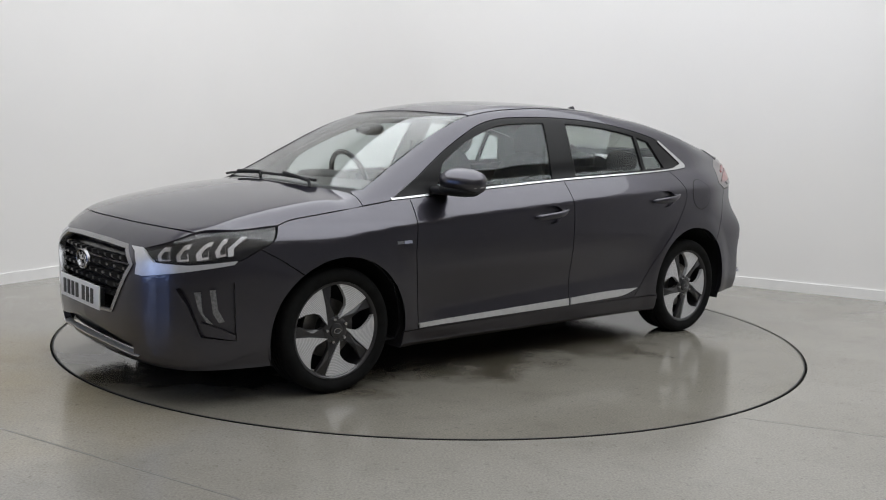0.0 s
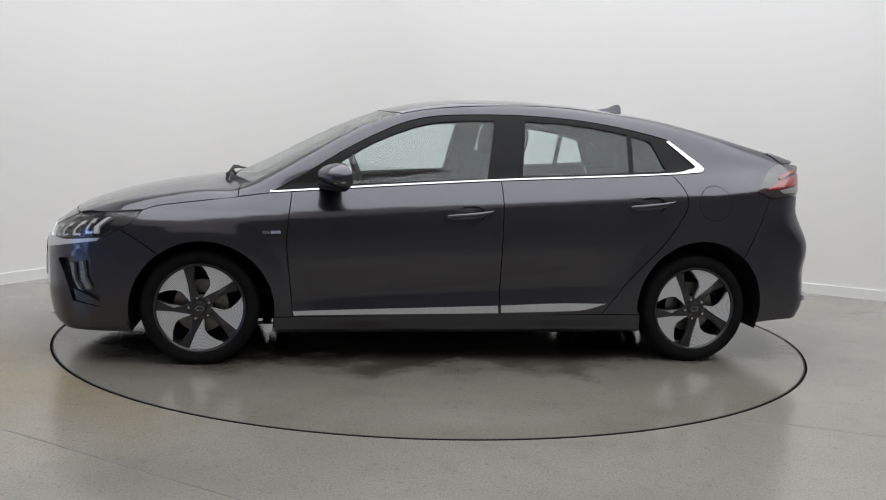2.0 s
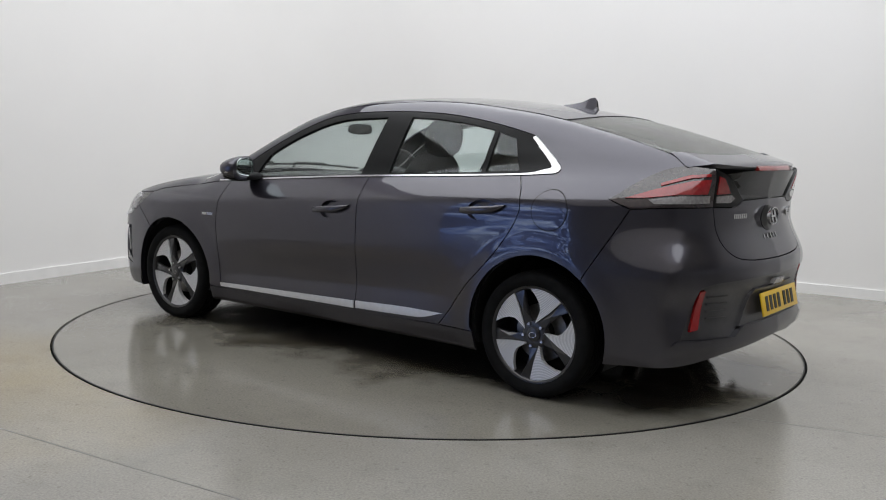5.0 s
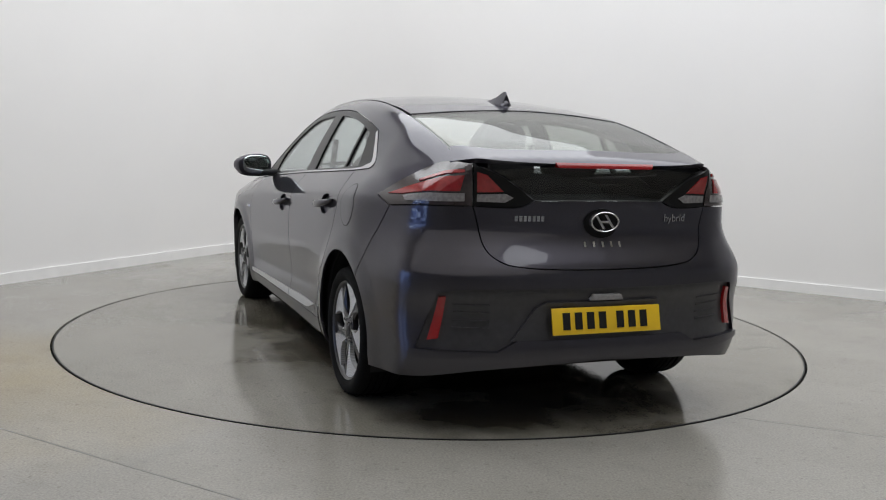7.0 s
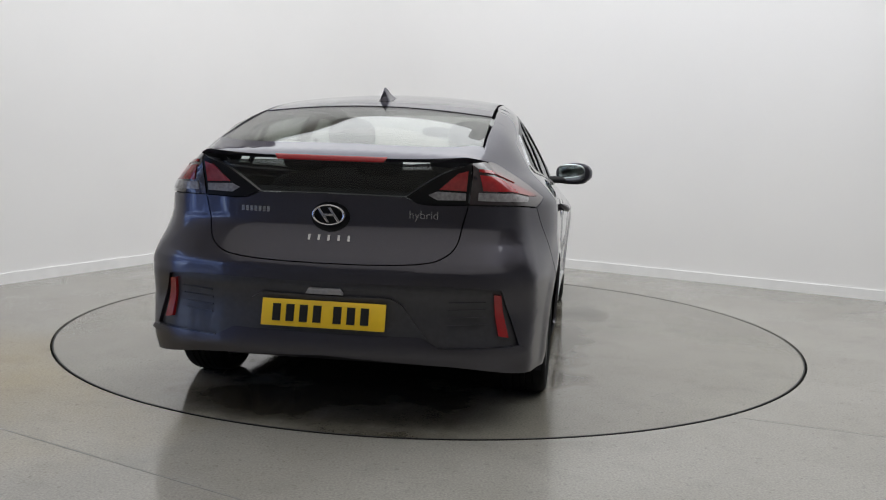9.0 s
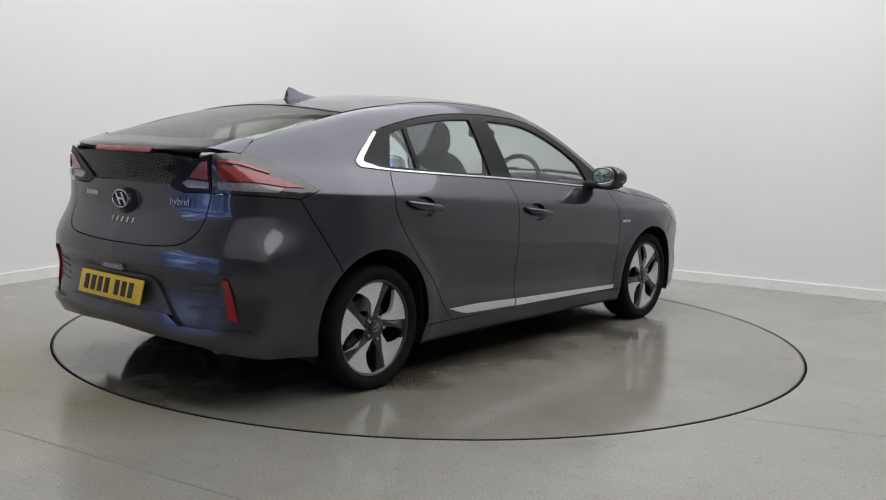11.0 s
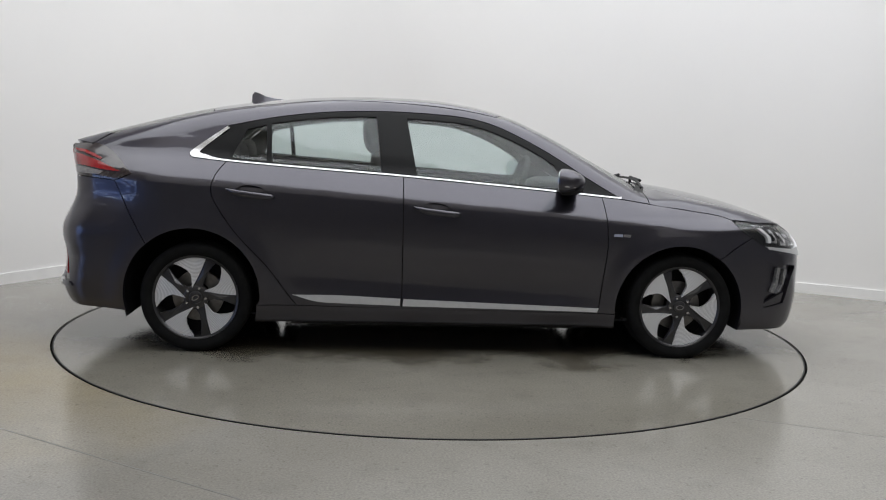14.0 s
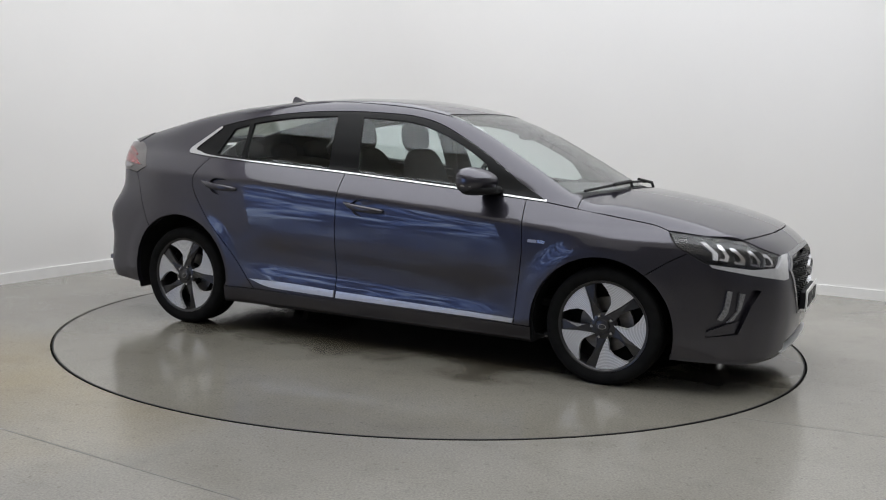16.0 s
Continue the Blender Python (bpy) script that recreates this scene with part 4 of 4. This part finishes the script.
first = make_wheel()
HUB_Z = 0.301
first.matrix_basis = pose(1.351, 0.778, HUB_Z - 0.004, 0, -2, 0)
for x, y, spin in ((-1.351, 0.782, 9), (1.351, -0.778, 5), (-1.351, -0.782, 34)):
    copy_thing(first, pose(x, y, HUB_Z - (0.004 if x > 0 else 0), 0, 0, 0 if y > 0 else 180) @ pose(0, 0, 0, 0, spin, 0))

# ---- lamps ----
LAMP_DARK = material("lamp_housing", (0.018, 0.018, 0.019), 0.3, 0.3)
REFLECTOR = material("lamp_reflector", (0.75, 0.75, 0.76), 0.18, 0.9)
RED = material("red_lens", (0.26, 0.014, 0.016), 0.12, 0, 0.8, spread=0.15, scale=60)
DEEP_RED = material("red_reflector", (0.30, 0.006, 0.008), 0.2, 0, 0.8, bump=0.2, bump_scale=500)
FROST = material("frosted_lens", (0.30, 0.29, 0.295), 0.18, 0, 0.7, spread=0.15, scale=50, bump=0.15, bump_scale=300)
DRL = material("white_light_guide", (0.8, 0.8, 0.8), 0.25, 0, 0.5)


def patch(name, outline, chart, mat, parent, label="", smooth=False, both=True, **kw):
    o = np.array(outline, float)
    edges = [[a, b] for a, b in zip(o, np.roll(o, -1, 0))]
    l = loop(*edges, step=0.01) if not smooth else spline(np.vstack([o, o[:1]]), 0.01)[:-1]
    parents = parent if isinstance(parent, (list, tuple)) else [parent, parent]
    kw.setdefault("inset", 0.0)
    kw.setdefault("res", 0.03)
    obs = []
    for k in range(2 if both else 1):
        obs.append(part(name, panel_mesh(name, l, chart, mat, mirror=k == 1, **kw), mat, parents[k], label))
    return obs


lamp_back = fz([tuple(p) for p in on_side(np.array(LAMP_BACK))])
hl = on_top(np.array(HOOD_LAMP))
lamp_hood = fz(hl)
HEAD = loop(lamp_top, lamp_low[:-1] + [lamp_back[-1]], lamp_back[::-1], [lamp_back[0]] + lamp_hood[1:])
heads = panel("headlamp", HEAD, on_front, LAMP_DARK, car, "clear headlamp with four chevron reflectors", both=True, lift=-0.026, inset=0.0, depth=0.02)
for o, h in zip(panel("lamp_lens", HEAD, on_front, LENS, car, both=True, lift=-0.001, inset=0.004, depth=0.004, inner=LENS), heads):
    o.parent, o.visible_shadow = h, False
patch("light_guide", [(0.840, 0.672), (0.836, 0.707), (0.882, 0.760), (0.905, 0.760), (0.859, 0.709), (0.859, 0.674)], on_front, DRL, heads, "white light guide", lift=-0.008, depth=0.02)
for q in ([(0.797, 0.668), (0.788, 0.696), (0.812, 0.752), (0.832, 0.754), (0.826, 0.719), (0.832, 0.674)], [(0.725, 0.655), (0.716, 0.684), (0.742, 0.723), (0.759, 0.738), (0.779, 0.740), (0.765, 0.702), (0.768, 0.660)],
          [(0.645, 0.647), (0.634, 0.675), (0.660, 0.722), (0.690, 0.728), (0.682, 0.690), (0.695, 0.654)], [(0.562, 0.644), (0.548, 0.669), (0.566, 0.705), (0.600, 0.711), (0.601, 0.680), (0.618, 0.649)]):
    c = np.mean(q, 0)
    patch("lamp_reflector", q, on_front, REFLECTOR, heads, lift=-0.014, depth=0.015)
    patch("lamp_projector", c + (np.array(q) - c) * (0.5, 0.55) + (0.006, -0.006), on_front, LAMP_DARK, heads, lift=-0.010, depth=0.01)

TAIL_CLEAR = material("tail_clear_lens", (0.22, 0.21, 0.21), 0.15, 0, 0.8, spread=0.25, scale=70, bump=0.2, bump_scale=260)
SMOKE = material("smoked_lens", (0.035, 0.026, 0.027), 0.12, 0, 0.8, spread=0.2, scale=40)
OUT_LAMP = loop(lamp_out_top, [lamp_out_top[-1], lamp_under[-1]], lamp_under[::-1], [lamp_under[0], lamp_out_top[0]])
tails = panel("tail_lamp", OUT_LAMP, on_rear, SMOKE, car, "red and clear wraparound tail lamp", both=True, inset=0.003, lift=0.002, depth=0.03)
IN_LAMP = loop([lamp_under[-1], lamp_out_top[-1]], [lamp_out_top[-1], LG[3]], LG[1:][::-1], lamp_in_low[::-1])
tails_in = panel("tailgate_lamp", IN_LAMP, on_rear, BLACK_GLOSS, car, "red and clear tail lamp on the tailgate", both=True, inset=0.003, lift=0.002, depth=0.03)
patch("red_lens", [(0.93, 0.972), (0.80, 1.016), (0.66, 1.056), (0.584, 1.066), (0.60, 1.003), (0.72, 0.997), (0.85, 0.976)], on_rear, RED, tails, "red lens", lift=0.006, depth=0.008)
patch("clear_lens", [(0.84, 0.970), (0.72, 0.990), (0.584, 0.996), (0.584, 0.962), (0.715, 0.958), (0.82, 0.953)], on_rear, TAIL_CLEAR, tails, "clear lens", lift=0.006, depth=0.008)
patch("light_strip", [(0.78, 1.040), (0.66, 1.080), (0.584, 1.090), (0.584, 1.078), (0.66, 1.068), (0.78, 1.030)], on_rear, RED, tails, "thin red light strip", lift=0.006, depth=0.008)
patch("red_lens", [(0.540, 1.082), (0.505, 1.072), (0.455, 1.020), (0.44, 1.004), (0.540, 1.0)], on_rear, RED, tails_in, "red lens", lift=0.006, depth=0.008)
patch("clear_lens", [(0.540, 0.992), (0.432, 0.996), (0.40, 0.980), (0.434, 0.960), (0.540, 0.962)], on_rear, TAIL_CLEAR, tails_in, "clear lens", lift=0.006, depth=0.008)

# ---- front end ----
VALANCE = material("dark_grey_valance", (0.040, 0.0385, 0.042), 0.36, 0, 0.25, spread=0.15, scale=40, bump=0.12, bump_scale=400)
FOG_CLEAR = material("fog_clear", (0.22, 0.22, 0.225), 0.2, 0.3, 0.5, spread=0.3, scale=90, bump=0.3, bump_scale=220)
GRILLE_BLACK = material("grille_black", (0.014, 0.014, 0.015), 0.3, 0, 0.3)
panel("grille", grille_hole, on_front, GRILLE_BLACK, car, "black honeycomb grille", lift=-0.05, inset=-0.01)
grille = car.children[-1]
ring_out, ring_in = inset_loop(grille_hole, -0.009), inset_loop(grille_hole, 0.010)
panel("grille_frame", ring_out, on_front, SATIN, car, "satin chrome grille frame", lift=0.006, inset=0.0, depth=0.03, holes=[ring_in], res=0.05)
patch("chrome_wing", [(0.470, 0.688), (0.552, 0.634), (0.70, 0.632), (0.875, 0.652), (0.863, 0.636), (0.68, 0.602), (0.505, 0.572), (0.462, 0.575), (0.462, 0.62), (0.43, 0.668), (0.39, 0.688)], on_front, SILVER, car, "satin silver strip under the headlamp", lift=0.004, depth=0.02, res=0.02)
bm = bmesh.new()
bmesh.ops.create_cube(bm, size=1, matrix=Matrix.Diagonal((0.034, 0.062, 0.036, 1)))
for v in bm.verts:
    if v.co.x > 0:
        v.co.y *= 0.4
        v.co.z = v.co.z * 0.35 + 0.008
        v.co.x -= 0.004
STUD = material("grille_stud_gloss", (0.014, 0.014, 0.015), 0.35, 0, 0.2)
stud = bm_mesh("grille_stud", bm, STUD, 20)
gi = inset_loop(grille_hole, 0.03)
for row in range(7):
    for col in range(-7, 8):
        q = np.array([((col + 0.5 * (row % 2)) * 0.072, 0.41 + row * 0.042)])
        if inside_loop(q, gi)[0]:
            o = new("grille_stud", stud)
            o.parent = grille
            P = on_front(q)[0]
            o.location = (P[0] - 0.026, P[1], P[2])
panel("lower_grille", low_hole, on_front, GRILLE_BLACK, car, "black lower air intake", lift=-0.05, inset=-0.03)
patch("front_lip", [(-0.46, 0.205), (-0.2, 0.222), (0.2, 0.222), (0.46, 0.205), (0.455, 0.199), (0.2, 0.215), (-0.2, 0.215), (-0.455, 0.199)], on_front, SILVER, car, "satin silver lower lip", both=False, lift=0.006, depth=0.03)
fogs = panel("fog_recess", drl_hole, on_front, PAINT, car, "grey painted fog lamp recess", both=True, lift=-0.03, inset=-0.01, depth=0.01)
patch("fog_light", [(0.720, 0.515), (0.744, 0.518), (0.751, 0.423), (0.790, 0.373), (0.765, 0.383), (0.735, 0.440)], on_front, FOG_CLEAR, fogs, "clear daytime light strip", lift=-0.012, depth=0.02, res=0.02)
patch("fog_light", [(0.777, 0.526), (0.798, 0.528), (0.806, 0.441), (0.830, 0.387), (0.810, 0.380), (0.788, 0.423)], on_front, FOG_CLEAR, fogs, "clear daytime light strip", lift=-0.008, depth=0.02, res=0.02)
patch("fog_blade", [(0.745, 0.383), (0.790, 0.366), (0.870, 0.324), (0.868, 0.300), (0.76, 0.325)], on_front, PAINT, fogs, lift=-0.004, depth=0.02, res=0.02)

PLATE_W = material("white_plate", (0.85, 0.85, 0.84), 0.3, spread=0.02, scale=30)
PLATE_Y = material("yellow_plate", (0.78, 0.50, 0.02), 0.3, spread=0.03, scale=30)
INK = material("plate_ink", (0.012, 0.012, 0.012), 0.4)


def plate(name, c, yaw, pitch, mat, label):
    m = pose(*c, 0, 0, yaw) @ pose(0, 0, 0, 0, pitch, 0)
    p = part(name, box_bm(m @ Matrix.Diagonal((0.008, 0.52, 0.111, 1)), 0.003), mat, car, label)
    for k in range(7):
        y = -0.195 + k * 0.057 + (0.028 if k > 3 else 0)
        part("plate_bar", box_bm(m @ Matrix.Translation((0.005, y, 0)) @ Matrix.Diagonal((0.004, 0.034, 0.070, 1))), INK, p, "dark bar", None)
    return p


plate("front_number_plate", (2.242, 0, 0.433), 0, 0, PLATE_W, "white number plate with dark bars")
block("plate_holder", (2.222, 0, 0.433), (0.028, 0.48, 0.09), BLACK, car)


def emblem(name, c, yaw, r, parent, metal):
    m = pose(*c, 0, 0, yaw)
    bm = revolve_bm([(0.0, r), (0.012, r - 0.002), (0.014, r - 0.006), (0.012, r - 0.011), (0.0, r - 0.012)], 48, True)
    bmesh.ops.transform(bm, matrix=m @ pose(0, 0, 0, 0, 0, -90) @ Matrix.Diagonal((1, 1, 0.62, 1)), verts=bm.verts)
    e = part(name, bm, metal, parent, "oval chrome emblem")
    bm = box_bm(Matrix.Diagonal((0.010, 0.014, r * 0.86, 1)), 0.003)
    for v in bm.verts:
        v.co.y -= v.co.z * 0.7
    for d in (-1, 1):
        b2 = bm.copy()
        bmesh.ops.transform(b2, matrix=m @ Matrix.Translation((0.006, d * r * 0.33, 0)), verts=b2.verts)
        part("emblem_bar", b2, metal, e)
    bm.free()
    part("emblem_crossbar", box_bm(m @ Matrix.Translation((0.006, 0, 0)) @ Matrix.Diagonal((0.010, r * 0.7, 0.010, 1)), 0.003), metal, e)
    return e


emblem("front_emblem", (2.218, 0, 0.585), 0, 0.078, car, SATIN)

# ---- rear end ----
panel("bumper_insert", INSERT, on_rear, VALANCE, car, "dark grey lower bumper insert", lift=-0.016, inset=-0.008, depth=0.01)
rec = [(0.39, 0.40), (0.30, 0.530), (0.255, 0.556), (-0.255, 0.556), (-0.30, 0.530), (-0.39, 0.40)]
patch("plate_recess", rec, on_rear, VALANCE, car, "dark plate surround", both=False, lift=-0.002, depth=0.02)
patch("bumper_lip", [(0.0, 0.402), (0.37, 0.402), (0.44, 0.358), (0.735, 0.368), (0.76, 0.345), (0.46, 0.318), (0.0, 0.325), (-0.46, 0.318), (-0.76, 0.345), (-0.735, 0.368), (-0.44, 0.358), (-0.37, 0.402)], on_rear, PAINT, car, both=False, lift=0.012, depth=0.03)
patch("rear_reflector", [(0.648, 0.578), (0.622, 0.583), (0.646, 0.412), (0.684, 0.404)], on_rear, DEEP_RED, car, "red bumper reflector", lift=-0.002, depth=0.02)
for k in range(4):
    patch("valance_rib", [(0.47, 0.545 - 0.03 * k), (0.60, 0.55 - 0.03 * k), (0.60, 0.545 - 0.03 * k), (0.47, 0.54 - 0.03 * k)], on_rear, VALANCE, car, lift=-0.009, depth=0.006)
patch("reversing_lamp", [(0.075, 0.566), (0.062, 0.587), (-0.062, 0.587), (-0.075, 0.566)], on_rear, FROST, car, "clear reversing lamp", both=False, lift=0.008, depth=0.02)
plate("rear_number_plate", (-2.214, 0, 0.482), 180, -13, PLATE_Y, "yellow number plate with dark bars")
emblem("rear_emblem", (-2.148, 0, 0.885), 180, 0.071, car, CHROME)
patch("emblem_recess", [(0.085 * math.cos(a), 0.876 + 0.062 * math.sin(a)) for a in np.linspace(0, 2 * math.pi, 24, endpoint=False)], on_rear, BLACK_GLOSS, car, both=False, lift=0.003, depth=0.01)
patch("high_brake_lamp", [(0.235, 1.122), (-0.235, 1.122), (-0.22, 1.106), (0.22, 1.106)], on_rear, DEEP_RED, car, "red high brake lamp under the spoiler", both=False, lift=0.008, depth=0.02)


def letters_as_bars(y0, y1, z, h, n, gap=0.35):
    w = (y1 - y0) / n
    for k in range(n):
        a, b = y0 + w * (k + gap / 2), y0 + w * (k + 1 - gap / 2)
        patch("badge_bar", [(a, z - h / 2), (b, z - h / 2), (b, z + h / 2), (a, z + h / 2)], on_rear, CHROME, car, "chrome badge bar", both=False, lift=0.004, depth=0.004)


letters_as_bars(0.265, 0.395, 0.895, 0.022, 7, 0.3)
letters_as_bars(-0.105, 0.105, 0.789, 0.023, 5, 0.76)
fc = bpy.data.curves.new("hybrid_badge", "FONT")
fc.body, fc.size, fc.extrude, fc.align_x, fc.align_y = "hybrid", 0.048, 0.002, "CENTER", "CENTER"
tmp = new("hybrid_badge_text", fc)
bpy.context.view_layer.update()
tm = bpy.data.meshes.new_from_object(tmp.evaluated_get(bpy.context.evaluated_depsgraph_get()))
bpy.data.objects.remove(tmp)
P = on_rear(np.array([(-0.385, 0.895)]))[0]
G = gradient(P[None])[0]
tm.transform(Matrix.Translation(P + G * 0.004) @ Matrix.Rotation(math.atan2(G[1], G[0]), 4, "Z") @ pose(0, 0, 0, 90, 0, 90))
tm.materials.append(CHROME)
part("hybrid_badge", tm, CHROME, car, "chrome lettered badge")

# ---- side fittings ----
def grip_bm(x0, z0, x1, z1, sy):
    """A rounded grip standing off the door, blunt in front, with a rising pointed tail."""
    bm = bmesh.new()
    rings = []
    rows = ((0.0, 0.004, 0.007, 0.0), (0.06, 0.022, 0.014, 0.0), (0.2, 0.034, 0.017, 0.0), (0.4, 0.038, 0.018, 0.0), (0.6, 0.037, 0.018, 0.001), (0.75, 0.031, 0.016, 0.003), (0.88, 0.020, 0.012, 0.008), (0.96, 0.010, 0.007, 0.014), (1.0, 0.004, 0.003, 0.018))
    for t, off, h, rise in rows:
        x, z = x0 + (x1 - x0) * t, z0 + (z1 - z0) * t * 0.6 + rise
        y = on_side(np.array([(x, z)]))[0][1]
        ring = []
        for k in range(12):
            u = 2 * math.pi * k / 12
            ring.append(bm.verts.new((x, sy * (y + off + 0.011 * math.cos(u)), z + h * math.sin(u))))
        rings.append(ring)
    for A, B in zip(rings, rings[1:]):
        for k in range(12):
            bm.faces.new((A[k], A[(k + 1) % 12], B[(k + 1) % 12], B[k]))
    bm.faces.new(rings[0])
    bm.faces.new(rings[-1])
    bmesh.ops.recalc_face_normals(bm, faces=bm.faces)
    return bm


for x0, z0, x1, z1 in ((0.085, 0.793, -0.175, 0.828), (-0.925, 0.863, -1.185, 0.899)):
    for sy in (1, -1):
        part("door_handle", grip_bm(x0, z0, x1, z1, sy), PAINT, car, "grey door handle", 60)
    for xx, zz in ((x0 - 0.03, z0 + 0.004), (x1 + 0.04, z1 - 0.006)):
        P = on_side(np.array([(xx, zz)]))[0]
        for sy in (1, -1):
            part("handle_mount", blob_bm((P[0], sy * (P[1] + 0.012), P[2]), (0.016, 0.016, 0.010), 3, 12, 8), PAINT, car)

patch("side_badge", [(1.038, 0.708), (0.995, 0.7085), (0.995, 0.693), (1.036, 0.692)], on_side, CHROME, car, "small silver side badge", lift=0.003, depth=0.003)
BADGE_BLUE = material("badge_blue", (0.34, 0.36, 0.46), 0.3)
patch("side_badge", [(0.992, 0.7085), (0.945, 0.709), (0.943, 0.6945), (0.992, 0.6935)], on_side, BADGE_BLUE, car, "small blue side badge", lift=0.003, depth=0.003)

MIRROR = material("mirror_glass", (0.55, 0.60, 0.60), 0.02, 1.0)


def mirror(sy):
    def shape(q):
        x, y, z = q
        if x < -0.25:
            x = -0.25 + (x + 0.25) * 0.12
        z *= 1 - 0.28 * max(x, 0) - (0.12 * y if z > 0 else 0)
        return Vector((x, y, z + 0.10 * max(x, 0) * 0))
    yaw = 19 * sy
    base = pose(0.655, 0.938 * sy, 0.994, 0, 0, yaw)

    def at(x, y, z):
        return tuple(base @ Vector((x, y * sy, z)))
    m = part("door_mirror", blob_bm(at(0, 0, 0), (0.100, 0.124, 0.070), 2.5, 36, 24, (0, 0, yaw), shape), PAINT, car, "grey door mirror with indicator strip")
    part("mirror_base", blob_bm(at(0.003, -0.015, -0.040), (0.088, 0.108, 0.036), 2.8, 28, 14, (0, 0, yaw), shape), BLACK, m, "black mirror base")
    part("mirror_arm", blob_bm((0.69, 0.84 * sy, 0.945), (0.06, 0.09, 0.024), 3, 16, 10), BLACK, m)
    part("mirror_glass", blob_bm(at(-0.033, -0.004, 0.004), (0.006, 0.096, 0.058), 3, 24, 14, (0, 0, yaw)), MIRROR, m)
    part("indicator", tube_bm([at(-0.015, 0.112, -0.019), at(0.02, 0.116, -0.021), at(0.062, 0.098, -0.026)], 0.007, 8, [1, 1, 0.4]), FROST, m, "white indicator strip")


mirror(1)
mirror(-1)

# roof aerial, wipers
bm = bmesh.new()
secs = []
for x, z, w in ((-0.965, 0.004, 0.012), (-1.02, 0.014, 0.030), (-1.08, 0.032, 0.026), (-1.125, 0.058, 0.012), (-1.15, 0.066, 0.007), (-1.165, 0.050, 0.008), (-1.16, 0.02, 0.020), (-1.17, 0.004, 0.022)):
    zb = float(smooth_curve(np.array([x]), TOP)[0])
    secs.append([bm.verts.new((x, -0.034 if z < 0.03 else -0.026, zb - 0.006)), bm.verts.new((x, -w * 0.5, zb + z)), bm.verts.new((x, w * 0.5, zb + z)), bm.verts.new((x, 0.034 if z < 0.03 else 0.026, zb - 0.006))])
for A, B in zip(secs, secs[1:]):
    for k in range(3):
        bm.faces.new((A[k], A[k + 1], B[k + 1], B[k]))
bm.faces.new(secs[0]), bm.faces.new(secs[-1])
bmesh.ops.recalc_face_normals(bm, faces=bm.faces)
part("roof_aerial", bm, PAINT, car, "grey shark fin aerial", 30)


def on_skin(x, y, up_by):
    P = on_top(np.array([(x, y)]))[0]
    return (P[0], P[1], P[2] + up_by)


for y0, y1 in ((0.42, -0.12), (-0.08, -0.64)):
    wp = part("wiper", tube_bm([on_skin(1.235 - 0.1 * (y / 0.7) ** 2, y, 0.022) for y in np.linspace(y0, y1, 9)], 0.0075, 6), BLACK, car, "black windscreen wiper")
    part("wiper_arm", tube_bm([on_skin(1.245, y0 + 0.02, 0.0), on_skin(1.238, y0, 0.03), on_skin(1.225, (y0 + y1) / 2, 0.034)], 0.009, 6), BLACK, wp)


def heading(t):
    """Degrees; the turntable runs almost evenly."""
    return 219.878 - 15.4628 * t + 0.0017 * (t - 8) ** 2 + 0.001035 * (t - 8) ** 3


def car_pose(t):
    return pose(0, 0, 0, 0, 0, heading(t)) @ pose(0.0075, 0.0872, 0)


def motions():
    times = [i * 0.5 for i in range(33)]
    walk(car, [(t, car_pose(t)) for t in times])
    walk(disc, [(t, pose(0, 0, 0, 0, 0, heading(t))) for t in times])


motions()
